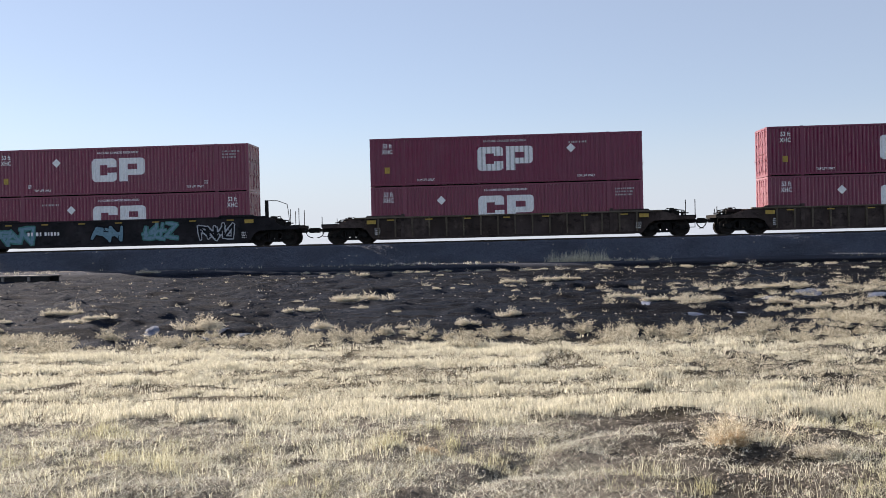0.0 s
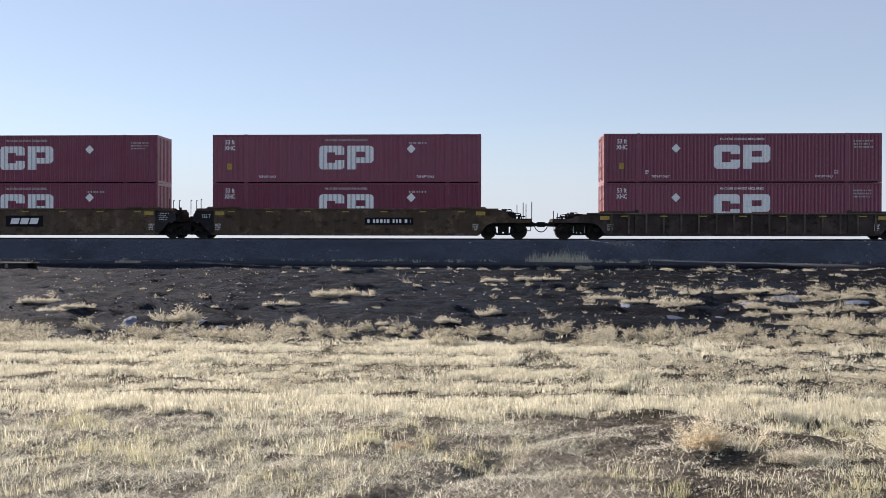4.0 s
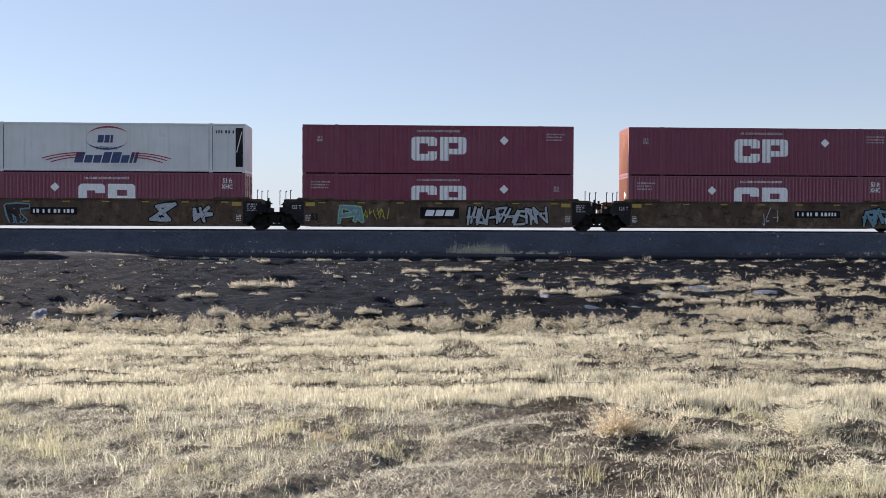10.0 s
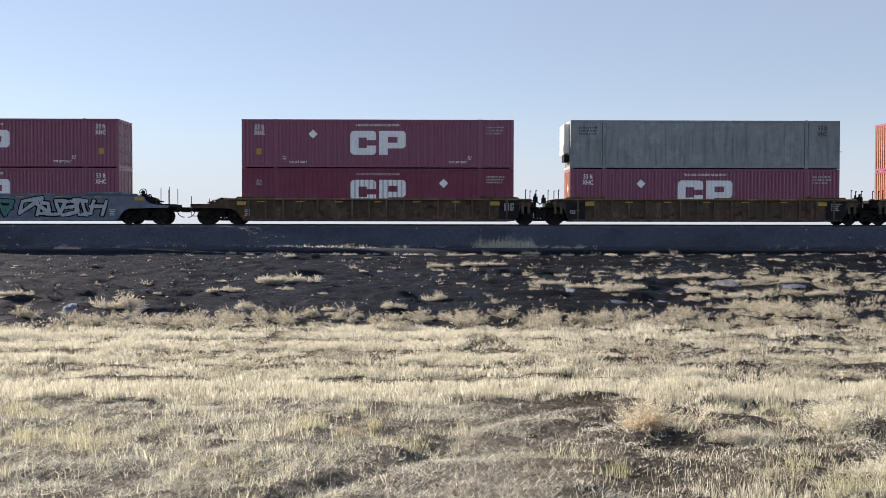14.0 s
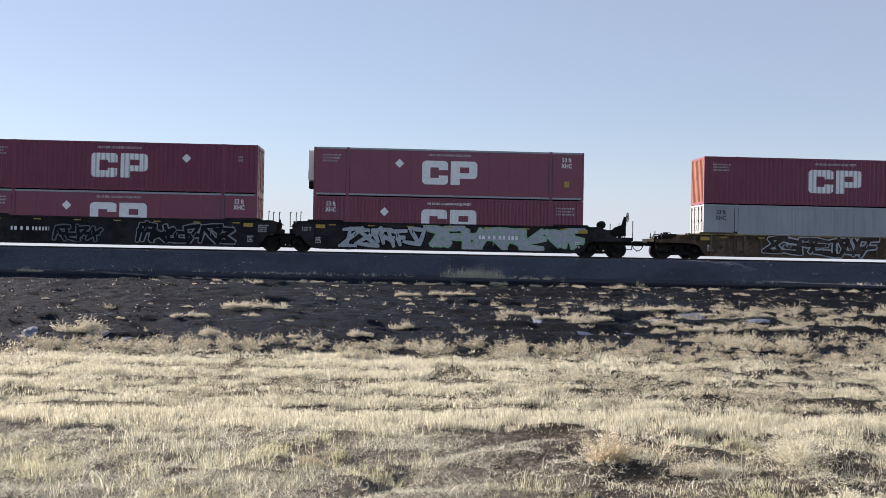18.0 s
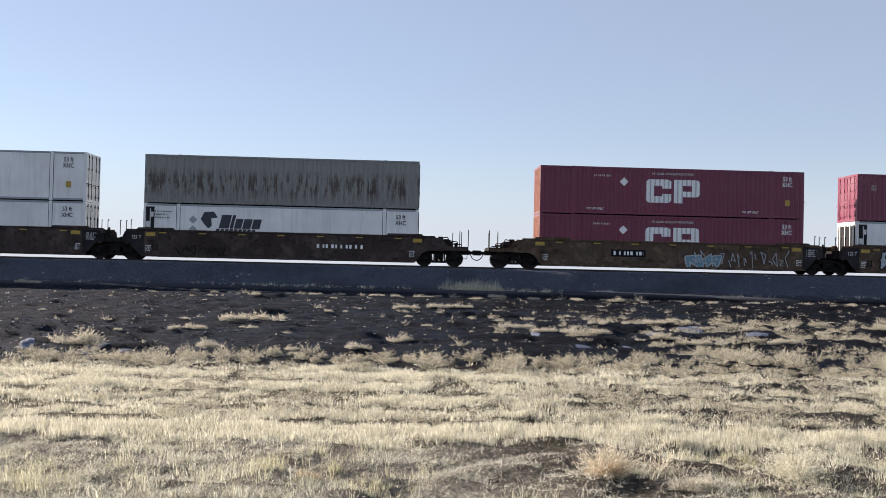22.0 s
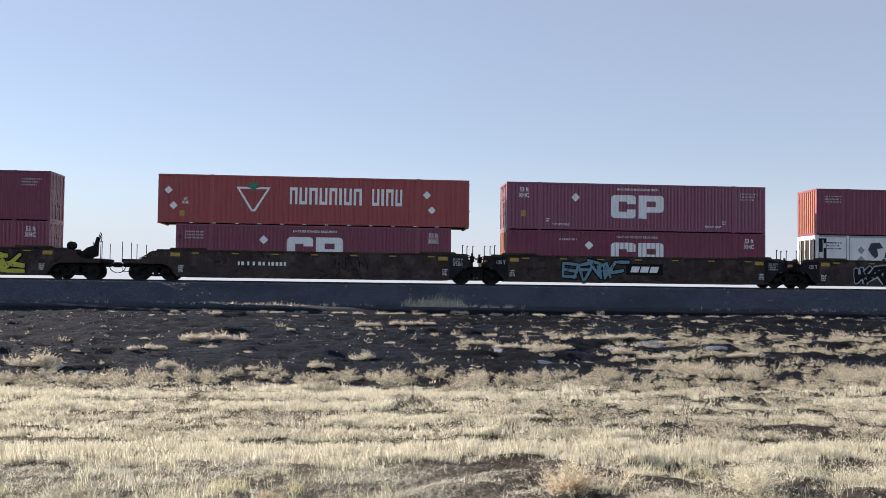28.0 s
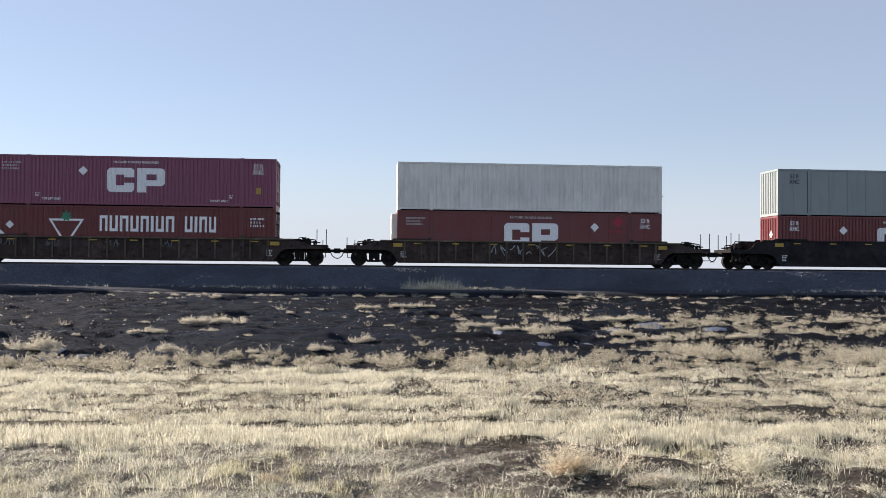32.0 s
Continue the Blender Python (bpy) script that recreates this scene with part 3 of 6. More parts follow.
grass("mown_grass", "mown straw-coloured grass in low rows", 10.0, 14.8, 560, lambda x, y: (0.13 + 0.87 * ROWS(x, y)) * (1 - (0.30 + 0.55 * step(x, 0.0, 3.0)) * (1 - step(bumps(x, y * 0.7, 0.24, 57), 0.34, 0.50))) * (0.06 + 0.94 * step(bumps(x, y, 0.75, 52) - 0.10 * step(x, 1, 4) + 0.13 * step(-x, 0, 2) + 0.12 * (bumps(x, y, 0.2, 55) - 0.5), 0.22, 0.36)), (7, 15), 0.040, (0.026, 0.072), (0.0038, 0.0072), (0.2, 1.4), STRAW, 0.8)
scrub("low_scrub", "small pale scrub plants among mown grass", 9.8, 15.6, 22, lambda x, y: 0.12 + (0.5 + 0.5 * step(x, 0, 3)) * step(bumps(x, y, 0.7, 53) + 0.20 * step(x, 1.5, 4), 0.50, 0.65), 0.12, 0.12, 9, 10, MARGIN, 0.95)
litter("mown_litter", "cut straw lying between mown rows", 9.6, 15.2, 300, lambda x, y: 0.2 + 0.8 * step(bumps(x, y, 0.5, 56), 0.3, 0.6), (0.03, 0.12), (0.005, 0.010), LITTER)
# ragged margin against the black soil
EDGE = lambda x, y: step(-y + 2.6 * (bumps(x, y * 0.8, 1.9, 61) - 0.5) + 1.2 * (bumps(x, y, 0.5, 62) - 0.5), -17.3 - 2.6 * step(x, 3.0, 7.5), -17.1 - 2.6 * step(x, 3.0, 7.5))
scrub("rough_scrub", "ragged pale scrub bushes at the field margin", 14.2, 21.5, 9.5, lambda x, y: step(y, 14.2, 15.6) * EDGE(x, y) * step(bumps(x, y, 1.1, 63) * 0.5 + bumps(x * 0.8, y, 0.42, 64) * 0.5, 0.34 + 0.04 * step(x, 2, 5), 0.43 + 0.04 * step(x, 2, 5)), 0.23, 0.23, 17, 21, MARGIN, 1.3)
STREAK = lambda x, y: step(x / y + 0.05 * (bumps(x, y, 2.0, 66) - 0.5), 0.06, 0.20) * step(0.55 * bumps(x * 0.22, y, 1.15, 67) + 0.45 * bumps(x * 0.6, y, 0.5, 68), 0.44, 0.53)
scrub("streak_scrub", "streaks of grey-tan dead grass on the black soil", 18.5, 33.0, 5.6, lambda x, y: STREAK(x, y) * step(-y, -32.5, -25.0), 0.24, 0.20, 12, 15, MARGIN, 1.5)
scrub("soil_sprigs", "small dead sprigs scattered over the black soil", 18.5, 46.0, 1.1, lambda x, y: 0.10 + 0.9 * step(x / y, 0.0, 0.2) * step(bumps(x * 0.3, y, 1.3, 69), 0.42, 0.6), 0.13, 0.09, 4, 5, MARGIN, 1.7)
grass("rough_grass", "low dry grass between scrub bushes", 14.0, 17.5, 60, lambda x, y: EDGE(x, y) * step(-y, -16.4, -14.6) * step(bumps(x, y, 0.6, 65), 0.25, 0.6), (6, 12), 0.05, (0.03, 0.075), (0.006, 0.010), (0.2, 1.0), STRAW)


# tufts that stand singly on the black soil
def tuft_mesh(kind):
    """A ragged cluster of small bushes; kinds differ in spread and height. Each is about a metre wide, but for the reeds."""
    def make():
        wx, wy, many, wide, top = {"mound": (0.34, 0.26, 13, 0.17, 0.26), "long": (0.44, 0.13, 11, 0.11, 0.16), "low": (0.40, 0.18, 8, 0.13, 0.13), "spiky": (0.22, 0.14, 3, 0.34, 0.42), "reed": (0.75, 0.15, 30, 9, 0.66)}[kind]
        a, r = rng.uniform(0, 2 * np.pi, many), np.sqrt(rng.random(many))
        fx, fy = np.cos(a) * r * wx, np.sin(a) * r * wy
        fh = (1.15 - 0.6 * r) * rng.uniform(0.55, 1.25, many)
        if kind == "reed":
            k = np.repeat(np.arange(many), 9)
            n = len(k)
            way, d = rng.uniform(0, 2 * np.pi, n), np.abs(rng.normal(0, 0.05, n))
            return blade_mesh("tuft_" + kind, fx[k] + np.cos(way) * d, fy[k] + np.sin(way) * d, np.zeros(n), top * fh[k] * rng.uniform(0.45, 1.1, n), rng.uniform(0.008, 0.016, n), rng.uniform(0.1, 0.5, n), STRAW, 0.5, way)
        return sprigs("tuft_" + kind, fx, fy, np.zeros(many), wide * (0.6 + 0.5 * fh), top * fh, 9 if kind == "spiky" else 13, 9 if kind == "spiky" else 11, SCRUB, 1.55)
    key = ("tuft", kind, int(rng.integers(0, 5)))
    if key not in TUFTS:
        TUFTS[key] = make()
    return TUFTS[key]


TUFTS = {}
TUFT_LOOKS = {"mound": "pale mounded grass clump on the black soil", "long": "long low strip of pale dry grass on the black soil", "low": "flat tan grass tuft on the black soil", "spiky": "small spiky dead weed on the black soil"}


def tuft(kind, x, y, size=1.0, look_label=""):
    ob = new("grass_tuft", tuft_mesh(kind))
    ob.matrix_world = Matrix.LocRotScale((x, y, float(height(x, y)) - 0.01), Euler((0, 0, rng.uniform(-0.3, 0.3))), Vector((size, size * 0.8, size ** 0.7 * rng.uniform(0.85, 1.15))))
    return tagged(ob, look_label or TUFT_LOOKS[kind], "grass tuft", "tufts on the black soil")


for x, y, size in (
          (-6.4, 19.5, 1.33), (-3.7, 19.1, 0.71), (0.1, 20.4, 0.70), (6.5, 26.7, 0.44), (5.4, 25.1, 0.72), (-5.7, 38.7, 0.74), (10.0, 42.8, 0.97), (9.7, 24.7, 0.50), (-2.0, 18.4, 0.44),
          (-0.7, 17.8, 0.66), (9.2, 24.4, 0.52), (-20.0, 34.8, 0.70)):
    tuft("mound", x, y, size)
for x, y, size in (
          (-8.9, 20.4, 0.85), (-4.7, 21.3, 1.01), (-3.7, 24.5, 1.89), (-3.5, 22.6, 0.54), (7.3, 25.5, 1.51), (0.2, 30.8, 1.10), (1.3, 31.3, 1.12), (0.2, 29.3, 0.59), (2.2, 32.3, 0.96),
          (3.0, 24.7, 1.18), (3.7, 23.0, 1.02), (8.3, 24.8, 0.74), (10.1, 24.6, 0.64), (-4.2, 45.2, 1.35), (-18.5, 48.6, 1.39), (4.7, 23.1, 1.51), (6.0, 20.9, 0.74), (8.7, 21.3, 1.14),
          (4.8, 46.7, 1.22), (11.3, 24.6, 0.73), (6.7, 20.7, 1.36), (-10.3, 21.3, 1.26), (-9.3, 20.5, 1.22), (-11.4, 20.8, 0.62)):
    tuft("long", x, y, size)
for x, y, size in (
          (-9.8, 27.0, 0.35), (-5.9, 20.6, 0.32), (-5.5, 25.2, 0.45), (-2.4, 21.1, 0.35), (-2.1, 28.7, 0.55), (-1.6, 29.6, 0.39), (-1.2, 31.0, 0.33), (-2.6, 39.5, 0.47), (13.3, 42.5, 0.61),
          (14.5, 42.9, 0.71), (14.1, 38.7, 0.69), (11.3, 42.8, 0.51), (8.2, 43.1, 0.92), (2.9, 26.4, 0.44), (2.0, 46.3, 0.66), (6.6, 45.7, 0.65), (-8.0, 37.6, 0.49), (-7.5, 38.8, 0.46),
          (-10.7, 19.4, 0.58)):
    tuft("low", x, y, size)
for x, y, size in (
          (-14.3, 33.0, 0.31), (-9.0, 26.8, 0.26), (-7.4, 24.7, 0.47), (-5.2, 19.9, 0.19), (-6.6, 25.8, 0.18), (-6.1, 25.6, 0.15), (-7.0, 35.2, 0.25), (-0.4, 27.8, 0.30), (-0.1, 46.3, 0.50),
          (3.1, 46.2, 0.50), (0.9, 46.3, 0.44), (-1.1, 40.2, 0.38), (-8.4, 19.9, 0.17), (-13.3, 37.8, 0.20), (-7.0, 38.8, 0.28), (-9.3, 37.6, 0.20), (-12.9, 29.6, 0.25)):
    tuft("spiky", x, y, size)
for k in range(110):                                   # scattered ones, thin on the open soil
    y = 20.0 + 25.0 * rng.random() ** 1.1
    x = rng.uniform(-0.62, 0.62) * y
    if rng.random() < 0.30 + 0.70 * step(x / y, 0.0, 0.25):
        tuft(("spiky", "low", "spiky", "low", "spiky")[k % 5], x, y, rng.uniform(0.22, 0.62))
for k in range(40):                                    # the line of tufts along the road
    tuft(("low", "long", "spiky", "low")[k % 4], -14 + 46 * (k + rng.random()) / 40, 45.6 + rng.normal(0, 0.7), rng.uniform(0.45, 1.1), "pale dry grass tuft beside the dirt road")
grass("verge_grass", "thin tall dead grass at the foot of the ballast", 48.6, 52.2, 4, lambda x, y: step(bumps(x * 0.35, y, 1.3, 73) * 0.6 + bumps(x, y, 0.5, 74) * 0.4, 0.54, 0.64), (4, 9), 0.09, (0.05, 0.16), (0.008, 0.015), (0.2, 0.9), STRAW)
for x in (3.0, 3.5, 3.9, 4.4, 4.9):
    tuft("reed", x, 50.4 + rng.normal(0, 0.2), rng.uniform(0.9, 1.1), "tall thin dry grass along the dirt road")
for k in range(7):
    tuft(("mound", "low")[k % 2], 4.2 + 0.6 * k, 50.0 + rng.normal(0, 0.25), rng.uniform(0.5, 0.9), "pale dry scrub along the dirt road")


def tumbleweed(x, y, size, mat, label):
    """A rounded bush of thin stems that fork outwards."""
    many = 7
    fx, fy = rng.normal(0, 0.16, many) * size, rng.normal(0, 0.09, many) * size
    me = sprigs("bush", fx, fy, np.full(many, -0.02), rng.uniform(0.18, 0.36, many) * size, rng.uniform(0.20, 0.36, many) * size, 30, 18, mat, 0.85)
    ob = new("dry_bush", me)
    ob.location = (x, y, float(height(x, y)))
    return tagged(ob, label, "bush", "dry bushes in the grass")


tumbleweed(1.68, 7.34, 1.02, TAN, "pale tumbleweed bush with a russet heart on bare dirt")
tumbleweed(1.64, 7.20, 0.34, RUSSET, "russet broken tumbleweed under a pale bush")
tumbleweed(3.2, 7.40, 1.1, STRAW, "pale tangled dry bush in the grass")
tumbleweed(4.4, 7.9, 1.0, STRAW, "pale tangled dry bush in the grass")
tumbleweed(2.3, 6.9, 0.5, SCRUB, "low dry bush beside bare dirt")
tumbleweed(4.5, 7.2, 0.9, SCRUB, "pale tangled dry bush in the grass")
tumbleweed(3.0, 6.2, 0.6, STRAW, "small straw-coloured bush in the grass")
tumbleweed(-0.62, 7.2, 0.22, RUSSET, "small broken tumbleweed on bare dirt")


def snow_patch(x, y, w, d, seed):
    """A thin crust that follows the ground, ragged at its rim."""
    r = random.Random(seed)
    rim = [r.uniform(0.45, 1.0) for _ in range(22)]
    v = [(x, y, float(height(x, y)) + 0.018)]
    for ring in range(1, 7):
        f = ring / 6
        for k in range(22):
            a, q = 2 * math.pi * k / 22, f * (0.75 + 0.25 * rim[k] if ring < 5 else rim[k])
            px, py = x + w / 2 * math.cos(a) * q, y + d / 2 * math.sin(a) * q
            v.append((px, py, float(height(px, py)) + 0.024 * (1 - f ** 2) - 0.008 + r.uniform(-0.006, 0.006)))
    at = lambda ring, k: 1 + (ring - 1) * 22 + k % 22
    faces = [(0, at(1, k), at(1, k + 1)) for k in range(22)] + [(at(g, k), at(g + 1, k), at(g + 1, k + 1), at(g, k + 1)) for g in range(1, 6) for k in range(22)]
    me = bpy.data.meshes.new("snow")
    me.from_pydata(v, [], faces)
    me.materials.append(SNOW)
    tagged(new("snow_patch", me), "thin leftover snow patch on black soil", "snow", "snow patches")


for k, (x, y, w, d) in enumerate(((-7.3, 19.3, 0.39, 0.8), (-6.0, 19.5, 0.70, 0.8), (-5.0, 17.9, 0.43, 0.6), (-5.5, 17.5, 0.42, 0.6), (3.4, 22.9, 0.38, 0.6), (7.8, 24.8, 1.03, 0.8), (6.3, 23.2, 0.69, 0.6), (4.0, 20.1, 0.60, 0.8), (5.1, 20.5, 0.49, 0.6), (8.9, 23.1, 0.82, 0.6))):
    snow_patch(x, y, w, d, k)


def pebbles(name, label, n, y0, y1, size, mat, keep=lambda x, y: np.ones(len(x))):
    """Angular stones lying on the ground, joined."""
    x, y = scatter(y0, y1, n / ((y1 - y0) * 2 * (y1 * 0.6 + 1)), keep)
    n = len(x)
    z, s, a = height(x, y), rng.uniform(*size, n), rng.uniform(0, 6.28, n)
    cube = np.array([(-1, -1, -0.6), (1, -1, -0.6), (1, 1, -0.6), (-1, 1, -0.6), (-0.7, -0.6, 0.6), (0.6, -0.7, 0.7), (0.7, 0.6, 0.5), (-0.6, 0.7, 0.65)])
    v = cube[None] * (1 + 0.35 * rng.uniform(-1, 1, (n, 8, 3))) * s[:, None, None] * np.array([1.0, 0.8, 0.75])
    ca, sa = np.cos(a)[:, None], np.sin(a)[:, None]
    v = np.stack([v[..., 0] * ca - v[..., 1] * sa + x[:, None], v[..., 0] * sa + v[..., 1] * ca + y[:, None], v[..., 2] + z[:, None] + s[:, None] * 0.2], -1)
    f = np.array([0, 1, 5, 4, 1, 2, 6, 5, 2, 3, 7, 6, 3, 0, 4, 7, 4, 5, 6, 7])
    me = array_mesh(name, v.reshape(-1, 3), (np.arange(n)[:, None] * 8 + f).ravel(), np.full(n * 5, 4))
    me.materials.append(mat)
    tagged(new(name, me), label, "stones", kind="stuff")


CLUSTER = lambda x, y: 0.08 + 0.92 * step(bumps(x * 0.6, y, 1.4, 91) * 0.6 + bumps(x, y, 0.4, 92) * 0.4, 0.45, 0.65)
pebbles("ballast_stones", "grey crushed stone on the ballast bank", 11000, 52.4, 56.6, (0.022, 0.060), PEBBLE)
pebbles("dirt_crumbs", "crumbs and clods of dry dirt under thin grass", 12000, 3.9, 9.0, (0.003, 0.014), DIRT_CRUMB)
pebbles("soil_clods", "dark clods of the black soil", 34000, 16.0, 47.5, (0.008, 0.030), CLOD, CLUSTER)
pebbles("soil_lumps", "larger lumps of the black soil", 1800, 17.0, 47.5, (0.015, 0.034), CLOD)
pebbles("soil_grit", "grey crumbs of dry soil on the black soil", 30000, 17.0, 47.5, (0.008, 0.022), CRUMB, CLUSTER)
pebbles("pale_chips", "pale chips of stone on the black soil", 2600, 18.0, 46.0, (0.009, 0.026), PALE_CHIP)
pebbles("pale_chips", "pale chips of stone on the ballast", 90, 52.5, 56.0, (0.03, 0.06), PALE_CHIP)


# ---- track ----
track = tagged(new("railway_track"), "single railway track of steel rails on ties", "track", kind="structure")


# ---- low timber ramp edge beside the dirt road ----
def ramp_edge():
    ob = thing_base("timber_ramp", "low weathered timber ramp edge beside the dirt road", "ramp")
    wood = plain("weathered_timber", (0.20, 0.18, 0.16), 0.85, vary=0.35, scale=4.0)
    dark = plain("dark_timber", (0.020, 0.019, 0.018), 0.9)
    for name, box, m in [("deck_plank", (-31.0, -21.8, 44.6, 45.0, 0.47, 0.53), wood), ("deck_plank", (-31.0, -21.6, 45.03, 45.43, 0.47, 0.53), wood), ("side_beam", (-31.0, -21.9, 44.66, 44.80, 0.05, 0.465), dark), ("side_beam", (-31.0, -21.7, 45.25, 45.38, 0.05, 0.465), dark)] + [("post", (x, x + 0.12, 44.54, 44.655, -0.05, 0.46), wood) for x in (-29.4, -26.6, -24.2, -22.9)]:
        x0, x1, y0, y1, z0, z1 = box
        c = 0.012
        bm = bmesh.new()
        bmesh.ops.create_cube(bm, size=1.0, matrix=Matrix.LocRotScale(((x0 + x1) / 2, (y0 + y1) / 2, (z0 + z1) / 2), None, (x1 - x0, y1 - y0, z1 - z0)))
        bmesh.ops.bevel(bm, geom=bm.edges[:], offset=c, segments=1, affect="EDGES")
        me = bpy.data.meshes.new(name)
        bm.to_mesh(me)
        bm.free()
        me.materials.append(m)
        new(name, me).parent = ob
    return ob


def thing_base(name, label, category):
    return tagged(new(name), label, category)


ramp_edge()


# ---- building blocks ----
class Solid:
    """Collects the faces of one mesh."""

    def __init__(self):
        self.v, self.f = [], []

    def add(self, verts, faces):
        n = len(self.v)
        self.v += verts
        self.f += [[i + n for i in f] for f in faces]
        return self

    def box(self, x0, x1, y0, y1, z0, z1, cut=0.0):
        """A box; cut bevels its four edges along x."""
        if cut:
            return self.prism([(y0 + cut, z0), (y1 - cut, z0), (y1, z0 + cut), (y1, z1 - cut), (y1 - cut, z1), (y0 + cut, z1), (y0, z1 - cut), (y0, z0 + cut)], x0, x1, "x")
        v = [(x, y, z) for x in (x0, x1) for y in (y0, y1) for z in (z0, z1)]
        return self.add(v, [(0, 1, 3, 2), (4, 6, 7, 5), (0, 4, 5, 1), (2, 3, 7, 6), (0, 2, 6, 4), (1, 5, 7, 3)])

    def prism(self, poly, a, b, axis="y"):
        """A polygon drawn out from a to b along axis; the polygon is (x, z) for y, (y, z) for x, (x, y) for z."""
        put = {"y": lambda p, d: (p[0], d, p[1]), "x": lambda p, d: (d, p[0], p[1]), "z": lambda p, d: (p[0], p[1], d)}[axis]
        n = len(poly)
        v = [put(p, a) for p in poly] + [put(p, b) for p in poly]
        area = sum(poly[i][0] * poly[(i + 1) % n][1] - poly[(i + 1) % n][0] * poly[i][1] for i in range(n))
        flip = (area > 0) == (axis == "y")
        f = [list(range(n))[::1 if flip else -1], list(range(n, 2 * n))[::-1 if flip else 1]]
        for i in range(n):
            j = (i + 1) % n
            q = [i, i + n, j + n, j]
            f.append(q if flip else q[::-1])
        return self.add(v, f)

    def rod(self, p, q, r, n=8):
        p, q = Vector(p), Vector(q)
        d = (q - p).normalized()
        a = d.orthogonal().normalized()
        b = d.cross(a)
        ring = [a * (r * math.cos(2 * math.pi * k / n)) + b * (r * math.sin(2 * math.pi * k / n)) for k in range(n)]
        v = [tuple(p + o) for o in ring] + [tuple(q + o) for o in ring]
        f = [list(range(n))[::-1], list(range(n, 2 * n))] + [[i, (i + 1) % n, (i + 1) % n + n, i + n] for i in range(n)]
        return self.add(v, f)

    def pipe(self, pts, r, n=6):
        for p, q in zip(pts, pts[1:]):
            self.rod(p, q, r, n)
        return self

    def turned(self, profile, n=24, axis="y"):
        """A profile of (radius, place along the axis), turned round it."""
        v, f = [], []
        for r, d in profile:
            for k in range(n):
                a = 2 * math.pi * k / n
                v.append((r * math.cos(a), d, r * math.sin(a)) if axis == "y" else (d, r * math.cos(a), r * math.sin(a)))
        for i in range(len(profile) - 1):
            for k in range(n):
                q = [i * n + k, i * n + (k + 1) % n, (i + 1) * n + (k + 1) % n, (i + 1) * n + k]
                f.append(q)
        f.append(list(range(n))[::-1])
        f.append([(len(profile) - 1) * n + k for k in range(n)])
        return self.add(v, f)

    def mesh(self, name):
        me = bpy.data.meshes.new(name)
        me.from_pydata(self.v, [], self.f)
        me.update()
        return me


MESHES = {}


def shared(key, make):
    """The mesh of that key, made on first use."""
    if key not in MESHES:
        s = make()
        MESHES[key] = s if isinstance(s, bpy.types.Mesh) else s.mesh(str(key))
    return MESHES[key]


DRESSED = {}


def part(name, mesh, mat, parent, label="", at=(0, 0, 0), turn=0.0, tip=0.0):
    key = (mesh.name, mat.name)
    if key not in DRESSED:
        me = mesh if not mesh.materials else mesh.copy()
        if me.materials:
            me.materials.clear()
        me.materials.append(mat)
        DRESSED[key] = me
    ob = new(name, DRESSED[key])
    ob.parent = parent
    ob.location, ob.rotation_euler = at, (tip, 0, turn)
    if label:
        ob["label"] = label
    return ob


def thing(name, label, category, group="", at=(0, 0, 0)):
    ob = new(name)
    ob.empty_display_size = 0.5
    ob.location = at
    return tagged(ob, label, category, group)


def text_mesh(words, size, wide=0.82):
    def make():
        cu = bpy.data.curves.new("writing", "FONT")
        cu.body, cu.size, cu.align_x, cu.align_y, cu.resolution_u = words, size, "CENTER", "CENTER", 2
        cu.space_line, cu.offset = 0.95, size * 0.02
        ob = bpy.data.objects.new("writing", cu)
        me = bpy.data.meshes.new_from_object(ob)
        bpy.data.objects.remove(ob)
        me.transform(Matrix.Diagonal((wide, 1, 1, 1)))
        return me
    return shared(("words", words, size, wide), make)


def writing(words, size, mat, parent, x, y, z, label="", wide=0.82):
    return tagged(part("lettering", text_mesh(words, size, wide), mat, parent, label, (x, y, z), 0, math.pi / 2), label, kind="stuff")


def bars_mesh(rows, w, h, gap, seed):
    """Rows of plain bars that stand in for small writing; w wide."""
    def make():
        rnd, s = random.Random(seed), Solid()
        for k in range(rows):
            x = -w / 2
            end = w / 2 - rnd.random() * w * 0.25 * (k > 0)
            while x < end:
                b = min(end, x + h * rnd.choice((0.45, 0.5, 0.6, 0.7)))
                s.box(x, b, -0.002, 0.002, -k * (h + gap) - h, -k * (h + gap))
                x = b + h * rnd.choice((0.35, 0.4, 0.9))
        return s
    return shared(("bars", rows, w, h, gap, seed), make)


def bars(parent, rows, w, h, mat, x, y, z, seed=0, gap=None, name="stencil"):
    return tagged(part(name, bars_mesh(rows, w, h, h * 0.7 if gap is None else gap, seed), mat, parent, "", (x, y, z)), kind="stuff")


# ---- containers: 53-foot and one 60-foot, x along the train, the seen side at -y ----
HALF_W, TALL = 1.295, 2.89
POST = 6.06                        # the lifting posts, 40 feet apart


def wave(x0, x1, period, depth):
    """Trapezoid corrugation from x0 to x1: points (x, inward depth)."""
    n = max(1, round((x1 - x0) / period))
    p = (x1 - x0) / n
    pts = [(x0, 0.0)]
    for k in range(n):
        a = x0 + k * p
        pts += [(a + 0.28 * p, 0.0), (a + 0.42 * p, depth), (a + 0.72 * p, depth), (a + 0.86 * p, 0.0)]
    pts.append((x1, 0.0))
    return pts


def stretches(length):
    h = length / 2
    return [(-h + 0.14, -POST - 0.09), (-POST + 0.09, POST - 0.09), (POST + 0.09, h - 0.14)]


